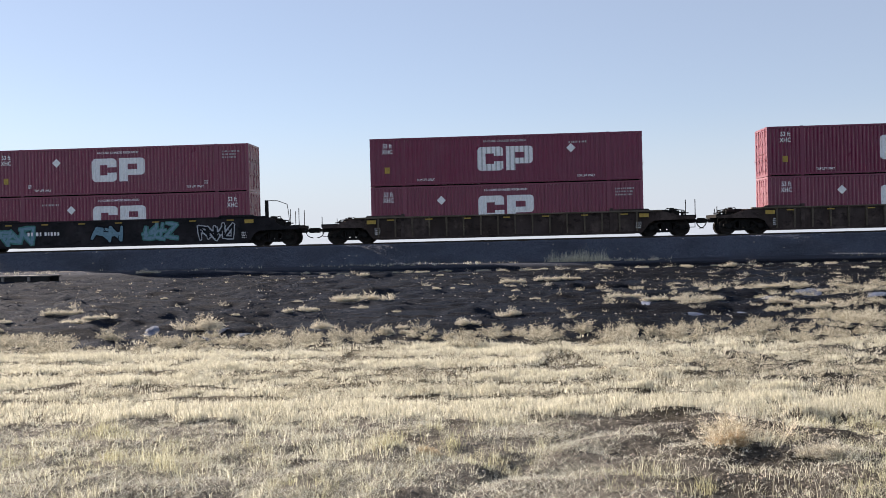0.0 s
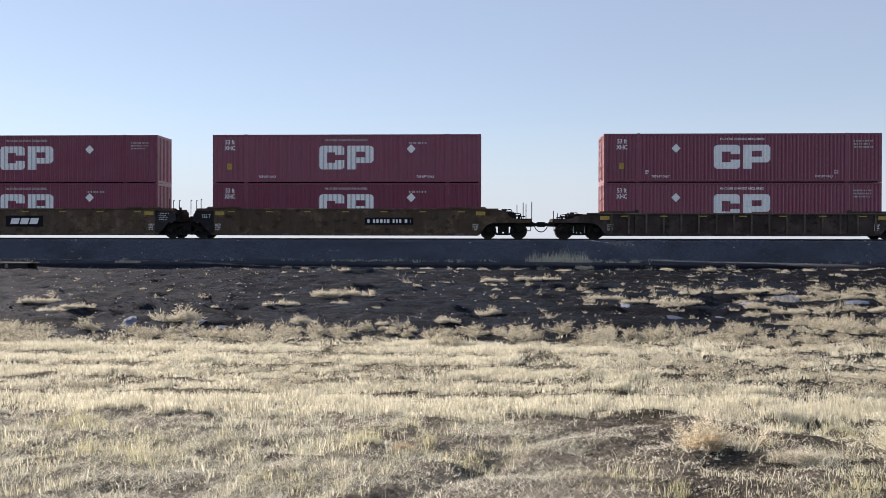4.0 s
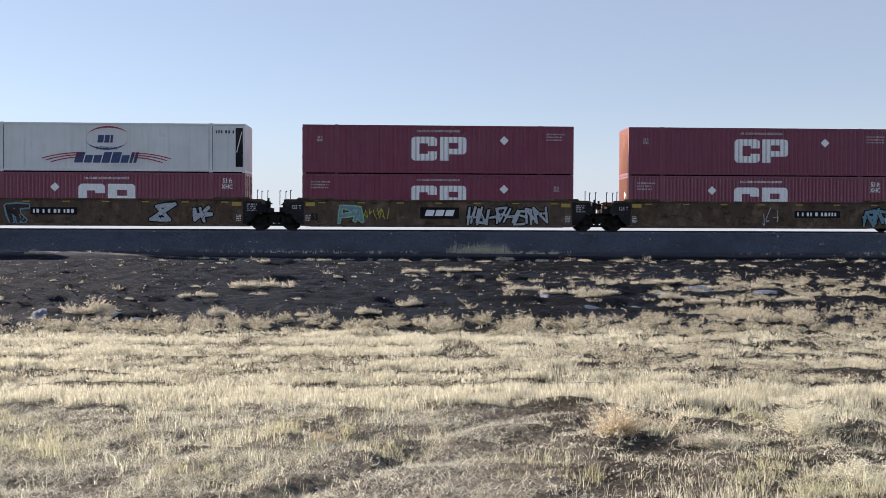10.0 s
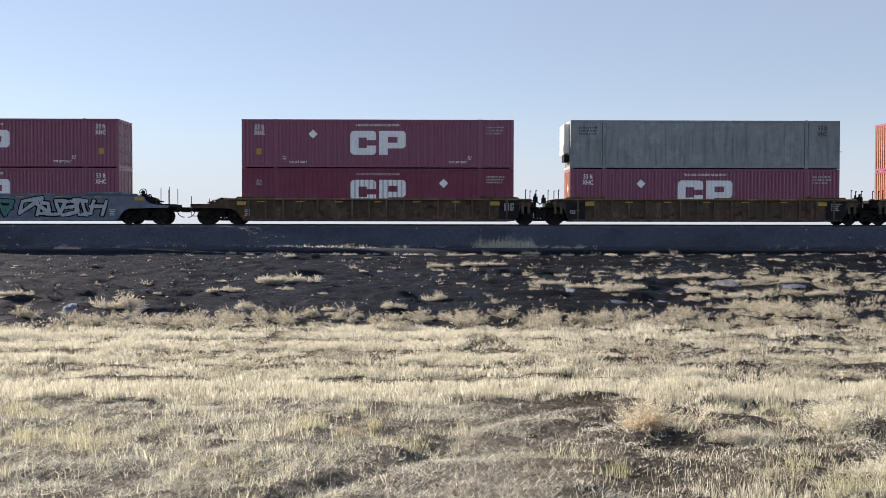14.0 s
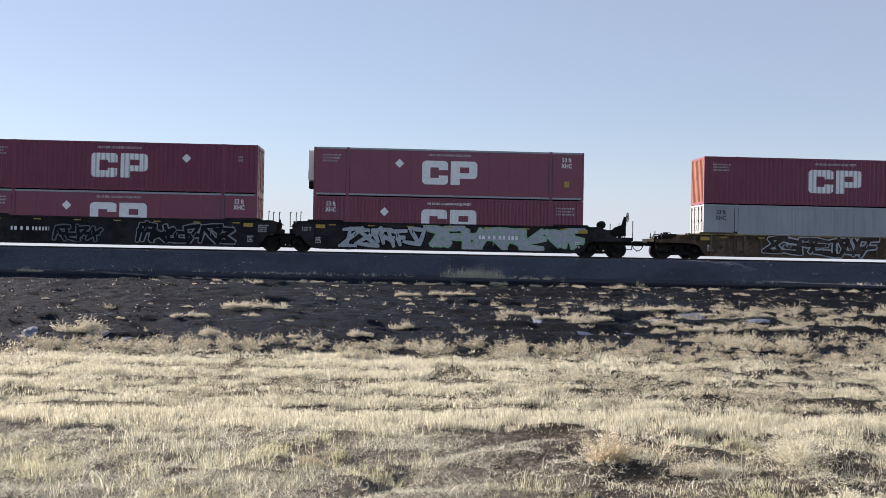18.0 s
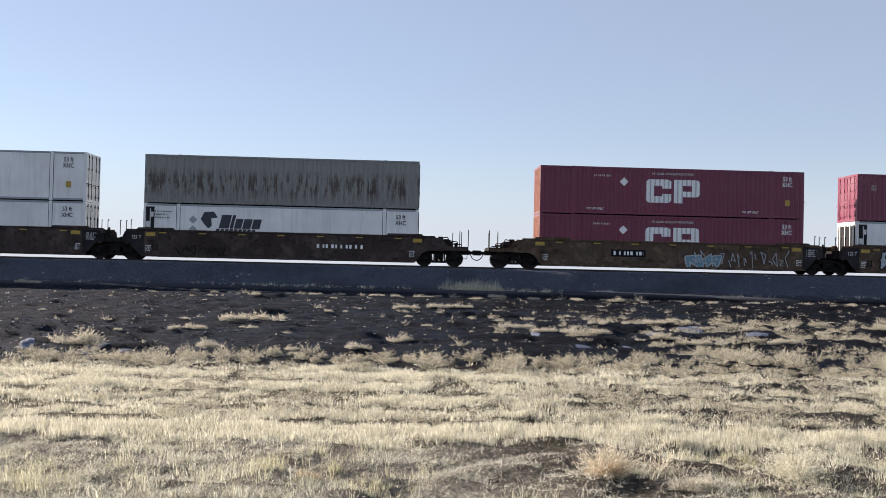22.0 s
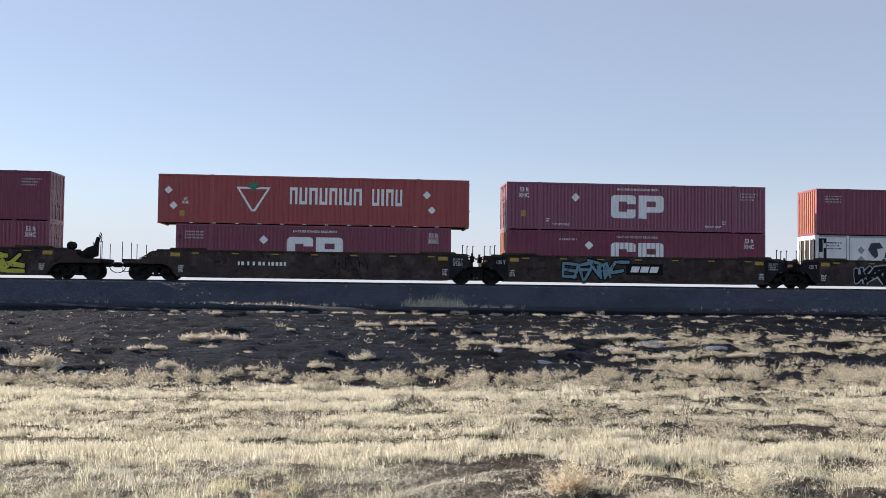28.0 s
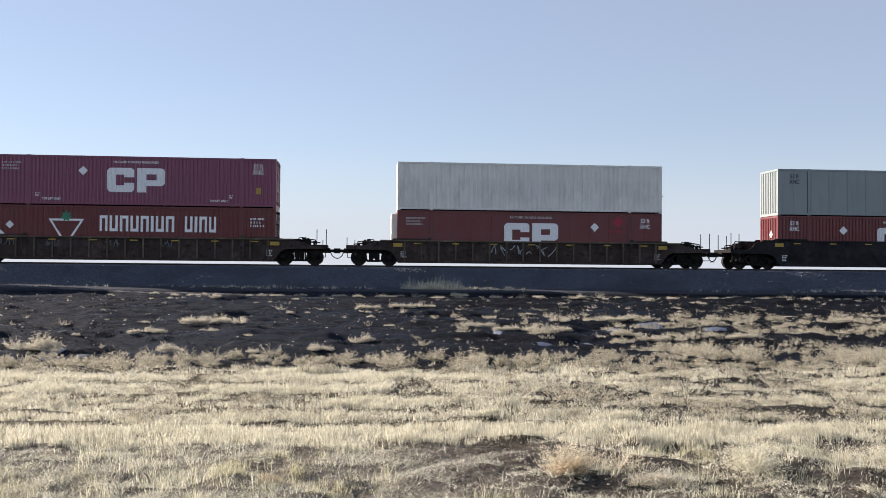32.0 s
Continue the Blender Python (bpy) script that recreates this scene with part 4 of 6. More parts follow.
def wavy_wall(length, period, depth):
    def make():
        s = Solid()
        z0, z1 = 0.17, TALL - 0.10
        for a, b in stretches(length):
            pts = wave(a, b, period, depth)
            n = len(pts)
            v = [(x, d, z0) for x, d in pts] + [(x, d, z1) for x, d in pts]
            s.add(v, [(i, i + 1, i + 1 + n, i + n) for i in range(n - 1)])
            s.box(a, b, depth + 0.002, depth + 0.03, z0, z1)
        return s
    return shared(("wavy", length, period, depth), make)


def sheet_wall(length, step):
    """Flat riveted sheets with proud seams."""
    def make():
        s, z0, z1 = Solid(), 0.17, TALL - 0.10
        for a, b in stretches(length):
            n = max(1, round((b - a) / step))
            w = (b - a) / n
            pts = [(a, 0.014)]
            for k in range(1, n):
                x = a + k * w
                pts += [(x - 0.032, 0.014), (x - 0.024, 0.002), (x - 0.004, 0.002), (x - 0.004, 0.012), (x + 0.004, 0.012), (x + 0.004, 0.002), (x + 0.024, 0.002), (x + 0.032, 0.014)]
            pts.append((b, 0.014))
            m = len(pts)
            s.add([(x, d, z0) for x, d in pts] + [(x, d, z1) for x, d in pts], [(i, i + 1, i + 1 + m, i + m) for i in range(m - 1)])
            s.box(a, b, 0.03, 0.06, z0, z1)
        return s
    return shared(("sheets", length, step), make)


def end_wall_mesh():
    def make():
        s = Solid()
        pts = wave(-HALF_W + 0.14, HALF_W - 0.14, 0.26, 0.045)
        n = len(pts)
        v = [(d, y, 0.17) for y, d in pts] + [(d, y, TALL - 0.1) for y, d in pts]
        return s.add(v, [(i + n, i + 1 + n, i + 1, i) for i in range(n - 1)]).box(0.05, 0.08, -HALF_W + 0.14, HALF_W - 0.14, 0.17, TALL - 0.1)
    return shared("end_wall", make)


def door_leaf_mesh():
    def make():
        s = Solid().box(0.03, 0.08, 0.012, HALF_W - 0.13, 0.18, TALL - 0.14)
        for k in range(5):
            z = 0.36 + k * 0.5
            s.box(0.0, 0.03, 0.06, HALF_W - 0.19, z, z + 0.34)
        return s
    return shared("door_leaf", make)


def rod_mesh():
    def make():
        s = Solid().rod((-0.03, 0, 0.14), (-0.03, 0, TALL - 0.1), 0.018, 6)
        for z in (0.3, 0.9, 1.9, 2.6):
            s.box(-0.05, 0.0, -0.045, 0.045, z, z + 0.09)
        return s.box(-0.06, -0.03, 0.0, 0.42, 1.02, 1.06)
    return shared("lock_rod", make)


def casting_mesh():
    return shared("casting", lambda: Solid().box(-0.089, 0.089, -0.081, 0.081, 0, 0.118, 0.012))


def cooling_unit(box, mat, x, z, turn=0.0):
    """Boxy machine on the end wall, with a hatch and a louvred grille."""
    unit = part("cooling_unit", shared("reefer_unit", lambda: Solid().box(-0.32, 0.0, -0.95, 0.95, 0.75, 2.55, 0.05)), mat, box, "boxy cooling unit on the end wall", (x, 0, z), turn)
    for k in range(7):
        part("louvre", shared("unit_louvre", lambda: Solid().box(-0.345, -0.321, -0.75, 0.75, 0.0, 0.06)), mat, unit, "", (0, 0, 1.55 + k * 0.12))
    part("hatch", shared("unit_hatch", lambda: Solid().box(-0.36, -0.321, -0.8, -0.1, 0.85, 1.35)), mat, unit)
    part("fuel_tank", shared("unit_tank", lambda: Solid().box(-0.30, 0.0, -0.90, 0.2, 0.30, 0.70, 0.06)), STEEL, unit)


def rounded(u, a, b, r):
    """How far a round corner pulls in at u between a and b."""
    d = min(u - a, b - u)
    return 0.0 if d >= r else r - math.sqrt(max(0.0, r * r - (r - d) ** 2))


def open_block(u):
    c = rounded(u, 0, 1.56, 0.26)
    if u < 0.50:
        return [(c, 1.42 - c)]
    if u < 0.98:
        return [(0.0, 0.40), (1.02, 1.42)]
    return [(c, 0.55), (0.87, 1.42 - c)]


def tabbed_block(u):
    u -= 1.72
    c = rounded(u, -1, 1.58, 0.24)
    if u < 0.52:
        return [(0.0, 1.42)]
    if u < 1.08:
        return [(0.38, 0.72), (1.06, 1.42)]
    return [(0.38 + c, 1.42 - c)]


def mark_mesh(which, period, depth, hollow=None):
    """The railway's two-block mark, laid onto the wall's own corrugation."""
    def make():
        s = Solid()
        base = wave(-POST + 0.09, POST - 0.09, period, depth) if depth else [(-4, 0.0), (4, 0.0)]
        step = 0.055
        xs = sorted({round(x, 4) for x, _ in base if -1.68 < x < 1.68} | {round(-1.65 + k * step, 4) for k in range(61)})
        dep = lambda x: float(np.interp(x, [b[0] for b in base], [b[1] for b in base]))
        cols = []
        for a, b in zip(xs, xs[1:]):
            u = (a + b) / 2 + 1.65
            spans = open_block(u) if u < 1.56 and which == 0 else tabbed_block(u) if 1.72 < u < 3.30 and which == 1 else []
            cols.append((a, b, spans))
        if hollow is not None:                   # the raised flats and slopes, or the hollows alone
            cols = [c for c in cols if (dep(c[0]) > 0.9 * depth and dep(c[1]) > 0.9 * depth) == hollow]
        near = lambda c, d: sorted({z for o in cols if abs(o[d] - c[1 - d]) < 1e-6 for span in o[2] for z in span})
        for c in cols:
            a, b, spans = c
            after, before = near(c, 0), near(c, 1)
            for z0, z1 in spans:
                up = [z0] + [z for z in after if z0 < z < z1] + [z1]
                down = [z1] + [z for z in reversed(before) if z0 < z < z1] + [z0]
                ring = [(b, dep(b), z) for z in up] + [(a, dep(a), z) for z in down]
                s.add(ring, [tuple(range(len(ring)))])
        return s
    def welded():
        me = make().mesh("mark")
        bm = bmesh.new()
        bm.from_mesh(me)
        bmesh.ops.remove_doubles(bm, verts=bm.verts, dist=0.0005)
        bm.to_mesh(me)
        bm.free()
        return me
    return shared(("mark", period, depth, which, hollow), welded)


def lozenge_mesh(r=0.27):
    return shared(("lozenge", r), lambda: Solid().prism([(-r, 0), (0, -r), (r, 0), (0, r)], -0.003, 0.003))


def plate_mesh(w, h, t=0.006):
    return shared(("plate", w, h, t), lambda: Solid().box(-w / 2, w / 2, -t / 2, t / 2, -h / 2, h / 2))


def slant_bars_mesh(widths, h, gap, lean):
    """Plain leaning blocks in a row, for a painted name that is not spelled out."""
    def make():
        s, x = Solid(), -(sum(widths) + gap * (len(widths) - 1)) / 2
        for w in widths:
            if w > 0:
                s.prism([(x, -h / 2), (x + w, -h / 2), (x + w + lean, h / 2), (x + lean, h / 2)], -0.003, 0.003)
            x += abs(w) + gap
        return s
    return shared(("slant", tuple(widths), h, gap, lean), make)


def painted_blocks(box, blocks, h, gap, mat, at, lean=0.0, bar=0.30):
    """Painted blocks in a row, for a name that is not spelled out: (width, share of the height, cut); cut: a notch from below (n) or above (u)."""
    x = at[0] - (sum(abs(b[0]) for b in blocks) + gap * (len(blocks) - 1)) / 2

    def block(w, tall, cut):
        s, top = Solid(), h * tall
        t, u = bar * w, bar * 0.62 * top
        put = lambda a, b, c, d: s.prism([(a + lean * c, c), (b + lean * c, c), (b + lean * d, d), (a + lean * d, d)], -0.003, 0.003)
        if not cut:
            return put(0, w, 0, top)
        put(0, t, 0, top)
        put(w - t, w, 0, top)
        return put(t, w - t, top - u, top) if cut == "n" else put(t, w - t, 0, u)
    for w, tall, cut in blocks:
        if w > 0:
            part("painted_block", shared(("block", w, tall, cut, h, lean), lambda: block(w, tall, cut)), mat, box, "", (x, at[1], at[2] - h / 2))
        x += abs(w) + gap


def ring_triangle_mesh():
    """Triangle outline, point down."""
    def make():
        s = Solid()
        o, i = [(-1.0, 0.62), (1.0, 0.62), (0.12, -0.82), (-0.12, -0.82)], [(-0.80, 0.50), (0.80, 0.50), (0.04, -0.70), (-0.04, -0.70)]
        for k in range(4):
            j = (k + 1) % 4
            s.prism([o[k], o[j], i[j], i[k]], -0.003, 0.003)
        return s
    return shared("triangle_outline", make)


def leaf_mesh():
    pts = []
    for k in range(14):
        a, r = math.pi * 2 * k / 14 + math.pi / 2, (0.34 if k % 2 == 0 else 0.20)
        pts.append((r * math.cos(a), r * math.sin(a)))
    return shared("leaf_sign", lambda: Solid().prism(pts, -0.004, 0.004))


def arcs_mesh(kind):
    """Swooshes of the haulier's sign."""
    def make():
        s = Solid()
        if kind == "stripes":
            for side in (-1, 1):
                for k in range(3):
                    x0, x1, z = 1.45 * side, (3.75 - 0.25 * k) * side, 0.14 - 0.13 * k
                    pts = [(x0 + (x1 - x0) * q / 6, z - 0.30 * (q / 6) ** 2 * (1 if k else 1.1) + 0.10) for q in range(7)]
                    for (a, za), (b, zb) in zip(pts, pts[1:]):
                        s.prism([(a, za), (b, zb), (b, zb + 0.05), (a, za + 0.07)], -0.003, 0.003)
        else:
            for q in range(18):
                a0, a1 = (0.12 + 0.80 * q / 18) * math.pi * (1 if kind == "top" else -1), (0.12 + 0.80 * (q + 1) / 18) * math.pi * (1 if kind == "top" else -1)
                w = 0.10 * math.sin(math.pi * (q + 0.5) / 18)
                p = lambda a, r: ((1.25 + r) * math.cos(a), (0.55 + r) * math.sin(a))
                s.prism([p(a0, 0), p(a1, 0), p(a1, w), p(a0, w)], -0.003, 0.003)
        return s
    return shared(("arcs", kind), make)


PLACARD = "white lozenge placard"


def container(style, where, mat, doors="r", marks="", seed=0, length=16.15):
    """style: wavy, fine or flat walls. marks: what is painted on the seen side."""
    rnd = random.Random(seed)
    deep = {"wavy": (0.275, 0.038), "fine": (0.215, 0.046), "flat": (0, 0)}[style]
    looks = {CRIMSON: "crimson", MAROON: "maroon", PURPLE: "faded purple-red", TIRE_RED: "bright orange-red", RUST_RED: "brick red", WHITE: "white", CREAM: "cream white rust-streaked",
             DULL_WHITE: "dull white", SILVER: "dull aluminium", SMEARED: "grime-smeared grey", RUSTY_GREY: "grey badly rusted", GREENISH: "grey-green", GREEN: "dark green"}[mat]
    long_name = "sixty-foot" if length > 17 else "fifty-three-foot"
    walls = "smooth panel" if style == "flat" else "corrugated steel"
    box = thing("freight_container", f"{looks} {long_name} {walls} container, {where}", "container", "containers on the train")
    h, y = length / 2, -HALF_W
    wall = sheet_wall(length, 1.18) if style == "flat" else wavy_wall(length, *deep)
    part("side_wall", wall, mat, box, at=(0, y, 0))
    part("side_wall", wall, mat, box, at=(0, -y, 0), turn=math.pi)
    part("roof", shared(("roof", length), lambda: Solid().box(-h + 0.1, h - 0.1, -HALF_W + 0.08, HALF_W - 0.08, TALL - 0.06, TALL - 0.02)), mat, box)
    part("floor_panel", shared(("floor", length), lambda: Solid().box(-h + 0.1, h - 0.1, -HALF_W + 0.08, HALF_W - 0.08, 0.062, 0.16)), STEEL, box)
    top = shared(("top_rail", length), lambda: Solid().box(-h + 0.16, h - 0.16, -0.012, 0.075, TALL - 0.11, TALL, 0.008))
    low = shared(("low_rail", length), lambda: Solid().box(-h + 0.16, h - 0.16, -0.012, 0.075, 0.058, 0.17, 0.012))
    for side in (1, -1):
        part("top_rail", top, SILVER if style == "flat" and mat in (MAROON, WHITE) else mat, box, at=(0, y * side, 0), turn=0 if side > 0 else math.pi)
        part("bottom_rail", low, SILVER if style == "flat" and mat in (MAROON, WHITE) else mat, box, at=(0, y * side, 0), turn=0 if side > 0 else math.pi)
    post = shared("corner_post", lambda: Solid().box(-0.07, 0.07, -0.07, 0.07, 0.1, TALL - 0.1))
    lift = shared("lift_post", lambda: Solid().box(-0.09, 0.09, -0.014, 0.07, 0.012, TALL, 0.004))
    for sx in (-1, 1):
        for sy in (-1, 1):
            part("corner_post", post, mat, box, at=(sx * (h - 0.072), sy * (HALF_W - 0.072), 0))
            part("lifting_post", lift, mat, box, at=(sx * POST, sy * HALF_W, 0), turn=0 if sy < 0 else math.pi)
            for z in (0.0, TALL - 0.118):
                part("corner_casting", casting_mesh(), mat, box, at=(sx * (h - 0.089), sy * (HALF_W - 0.081), z))
        part("lift_casting", casting_mesh(), STEEL, box, at=(sx * POST, y + 0.075, TALL - 0.10))
        side = "l" if sx < 0 else "r"
        flip = 0 if sx < 0 else math.pi
        for z, hh in ((0.012, 0.16), (TALL - 0.13, 0.13)):
            part("end_sill", shared(("sill", hh), lambda: Solid().box(0, 0.08, -HALF_W + 0.15, HALF_W - 0.15, 0, hh)), mat, box, at=(sx * h, 0, z), turn=flip)
        if doors == side:
            for leaf in (0, 1):
                me = door_leaf_mesh() if leaf == 0 else shared("door_leaf_b", lambda: mirrored(door_leaf_mesh()))
                part("door", me, mat, box, at=(sx * h, 0, 0), turn=flip)
            for yy in (-0.95, -0.38, 0.38, 0.95):
                part("lock_rod", rod_mesh(), mat if mat in (CRIMSON, MAROON, PURPLE) else STEEL, box, at=(sx * h, yy, 0), turn=flip)
        else:
            sunlit_end = sx < 0 and mat in (CRIMSON, MAROON, PURPLE)          # leading end: dust, and the sun on it lightened into the paint
            part("end_wall", end_wall_mesh(), SUNLIT_DUSTY_RED if sunlit_end else mat, box, "red end wall with sunlight and tan dust in its colour" if sunlit_end else "", (sx * h, 0, 0), flip)
            if style == "fine":
                part("placard", shared("end_lozenge", lambda: Solid().prism([(-0.25, 0), (0, -0.25), (0.25, 0), (0, 0.25)], -0.003, 0.003, "x")), WORN_SHADED_DECAL, box, PLACARD, (sx * (h + 0.006), 0.35 * sx, 1.75))
    if style == "flat":
        for x in (-POST - 0.105, -POST + 0.105, POST - 0.105, POST + 0.105):
            part("post_seam", plate_mesh(0.035, TALL - 0.3), DARK_DECAL, box, "", (x, y - 0.002, TALL / 2))
    front = y - 0.006 - (0.0 if style != "flat" else -0.004)
    over = front - 0.010
    ink = DARK_DECAL if mat in (WHITE, DULL_WHITE, CREAM, SILVER, SMEARED, GREENISH, RUSTY_GREY) else DECAL
    faint = WORN_SHADED_DECAL if ink is DECAL else ink
    swap = -1 if "flip" in marks else 1          # which end bears the number
    if "mark" in marks:
        for which in (0, 1):
            part("mark_block", mark_mesh(which, *deep, False if style == "wavy" else None), RED_DECAL if mat is WHITE else DECAL, box, "broad painted block of the railway's mark", (0, y - 0.005, 0.80))
            # a greyer white in the hollows stands in for their shade
            if style == "wavy":
                part("worn_mark", mark_mesh(which, *deep, True), WORN_SHADED_DECAL, box, "greyer paint for the shade in the wall's hollows", (0, y - 0.005, 0.80))
        writing("HI-CUBE CHASSIS REQUIRED", 0.18, ink if style == "fine" else faint, box, 0, front, 2.55, wide=1.12)
    if "length" in marks:
        writing("53 ft\nXHC", 0.37, ink, box, swap * 7.02, over, 2.25)
        if "count" not in marks:
            bars(box, 3, 1.1, 0.09, faint, -swap * 7.0, over, 2.48, seed, 0.09)
    if "small" in marks:
        writing("53 ft\nXHC", 0.20, faint, box, swap * 7.05, over, 2.05)
        bars(box, 3, 1.1, 0.08, faint, -swap * 7.0, over, 2.45, seed + 3, 0.09)
    if "count" in marks:
        bars(box, 1, 1.05, 0.11, faint, -swap * 4.3, front, 2.42, seed + 5)
    if "diamond" in marks:
        part("placard", lozenge_mesh(), DECAL, box, PLACARD, ((-4.7 if "panel" in marks else -3.85 if "left" in marks and swap < 0 else -3.0 if "left" in marks else 3.9), front, 2.02))
    if "lift" in marks:
        for x in (-4.75, 4.75):
            writing("TOP LIFT ONLY", 0.185, ink, box, x, front, 0.36)
        if "count" not in marks:
            bars(box, 2, 0.22, 0.075, ink, -5.55, front, 0.72, 7)
            bars(box, 2, 0.22, 0.075, ink, 5.45, front, 0.72, 8)
    if "tag" in marks:
        part("yellow_tag", plate_mesh(0.30, 0.36), YELLOW, box, "yellow warning sticker", (swap * 7.05, over, 0.98))
    if "tire" in marks:
        big = length > 17
        at = -3.65 if big else -3.9
        part("sign_outline", ring_triangle_mesh(), DECAL, box, "white triangle outline", (at, front, 1.60 if big else 1.50))
        part("leaf_sign", leaf_mesh(), LEAF, box, "green leaf shape", (at, front - 0.004, 2.27))
        w = [(0.44, 1, "n"), (0.46, 1, "u"), (0.48, 1, "n"), (0.46, 1, "u"), (0.46, 1, "n"), (0.16, 1, ""), (0.46, 1, "u"), (0.48, 1, "n"), (-0.36, 1, ""), (0.44, 1, "u"), (0.16, 1, ""), (0.44, 1, "n"), (0.40, 1, "u")]
        painted_blocks(box, w, 1.0 if big else 0.92, 0.12, DECAL, (1.8 if big else 1.3, front, 1.75 if big else 1.88))
        if length > 17:
            for x, z in ((-8.55, 1.95), (-8.25, 1.05), (6.6, 1.95), (6.9, 1.05)):
                part("placard", lozenge_mesh(0.24), DECAL, box, PLACARD, (x, front, z))
            writing("60'\nXHC", 0.24, ink, box, -7.55, front, 1.35)
            part("yellow_tag", plate_mesh(0.28, 0.3), YELLOW, box, "", (-7.75, front, 0.6))
        else:
            bars(box, 3, 0.8, 0.12, ink, 7.0, over, 2.3, 11)
            part("placard", lozenge_mesh(0.24), DECAL, box, PLACARD, (-7.55, front, 1.2))
            part("placard", lozenge_mesh(0.24), DECAL, box, PLACARD, (-7.05, over, 1.75))
        for k2 in range(12):
            part("tie_down", plate_mesh(0.22, 0.05), DECAL, box, "", (-7.2 + k2 * 1.31, y - 0.02, 0.05))
    if "bison" in marks:
        nudge = -0.9 if style == "fine" else 0.0
        for z in (2.0, 1.42):
            part("placard", lozenge_mesh(0.24), SILVER, box, "grey lozenge placard", (-5.2 + nudge * 0.6, front, z))
        painted_blocks(box, [(0.58, 1, ""), (0.19, 1, ""), (0.42, 0.72, ""), (0.48, 0.72, ""), (0.48, 0.72, "")], 0.80, 0.06, DARK_DECAL, (-2.5 + nudge, front, 1.92), 0.24)
        part("emblem", shared("emblem", lambda: Solid().prism([(-0.5, 0.1), (-0.3, 0.5), (0.25, 0.55), (0.5, 0.2), (0.1, 0.15), (0.15, -0.3), (-0.05, -0.45), (-0.3, -0.2)], -0.003, 0.003)), DARK_DECAL, box, "dark animal-head emblem", (-4.25 + nudge, front, 1.95))
        tagged(part("painted_name", slant_bars_mesh([0.2, 0.2, 0.2, 0.2, 0.2, 0.2, 0.2, 0.2, 0.2], 0.26, 0.06, 0.08), DARK_DECAL, box, "", (-2.75 + nudge, front, 1.36)), kind="stuff")
        part("swoosh", plate_mesh(2.3, 0.07), YELLOW, box, "", (-2.2 + nudge, front, 1.17))
    if "quick" in marks:
        x = 4.3 if "late" in marks else -4.4
        painted_blocks(box, [(0.44, 1, ""), (0.27, 0.72, ""), (0.10, 1, ""), (0.27, 1, ""), (0.16, 0.9, ""), (0.16, 0.72, ""), (0.27, 0.72, ""), (0.27, 0.72, "")], 0.42, 0.045, NAVY, (x, front, 2.2), 0.22)
        bars(box, 1, 2.2, 0.14, NAVY, x, front, 1.92, 4)
        if "late" not in marks:
            part("patch_panel", plate_mesh(1.15, 0.75), WHITE, box, "white repair patch", (x + 0.05, front - 0.006, 2.25))
        for dx in (0, 0.75):
            part("placard", lozenge_mesh(0.25), SILVER, box, "grey lozenge placard", ((-5.7 if "late" in marks else 5.2) + dx * (1 if "late" in marks else 0.9), front, 1.95))
    if "rail" in marks:
        part("swoosh", arcs_mesh("top"), RED_DECAL, box, "red arc", (0.1, front, 2.05))
        part("swoosh", arcs_mesh("low"), NAVY, box, "navy arc", (0.0, front, 1.95))
        painted_blocks(box, [(0.34, 1, ""), (0.28, 1, ""), (0.14, 1, "")], 0.44, 0.06, NAVY, (-0.1, front, 1.95), 0.12)
        writing("INTERMODAL", 0.24, NAVY, box, 0, front, 1.40)
        painted_blocks(box, [(0.50, 1, ""), (0.44, 0.72, ""), (0.44, 0.72, ""), (0.46, 1, ""), (0.50, 1, ""), (0.44, 0.72, ""), (0.17, 1, ""), (0.17, 1, "")], 0.62, 0.07, NAVY, (-0.1, front, 0.86), 0.28)
        part("swoosh", arcs_mesh("stripes"), RED_DECAL, box, "three red stripes each side", (0, front, 0.86))
        bars(box, 1, 1.3, 0.18, DARK_DECAL, 7.0, front, 2.5, 2)
        # flat black plate stands for the opening's shaded inside
        part("dark_opening", plate_mesh(0.42, 2.3), BLACK, box, "dark opening by the cooling unit", (7.72, y - 0.014, 1.5))
        part("brace", shared("brace", lambda: Solid().rod((-0.15, 0, 0), (0.15, 0, 1.2), 0.03, 6)), WHITE, box, "", (7.72, y - 0.03, 1.2))
    if "temp" in marks:
        part("emblem", lozenge_mesh(0.36), RED_DECAL, box, "red lozenge emblem", (5.35, front, 2.35))
        bars(box, 1, 1.0, 0.13, RED_DECAL, 5.3, front, 1.85, 3)
    if "reefer" in marks:
        cooling_unit(box, CREAM if mat is not WHITE else WHITE, -h - 0.01, 0.15)
    if "vent" in marks:
        # black plate on the wall in place of the bay's shaded depth
        part("dark_opening", plate_mesh(0.50, 2.45), BLACK, box, "dark open bay of the cooling unit", (-7.70, y - 0.014, 1.48))
        part("brace", shared("bay_brace", lambda: Solid().rod((-0.2, 0, 0.35), (0.2, 0, 1.2), 0.03, 6).rod((0.02, 0, 0.3), (0.02, 0, 2.6), 0.028, 6).box(-0.22, 0.02, -0.02, 0.02, 1.5, 1.85).box(0.05, 0.2, -0.02, 0.02, 2.1, 2.4)), DULL_WHITE, box, "pale struts in the open bay", (-7.70, y - 0.03, 0.0))
        # black sheet over the end wall, again as the bay's shade
        part("bay_back", shared("bay_back", lambda: Solid().box(-0.02, 0.0, -1.08, 1.08, 0.28, 2.62)), BLACK, box, "dark open bay in the end wall", (-h - 0.012, 0, 0))
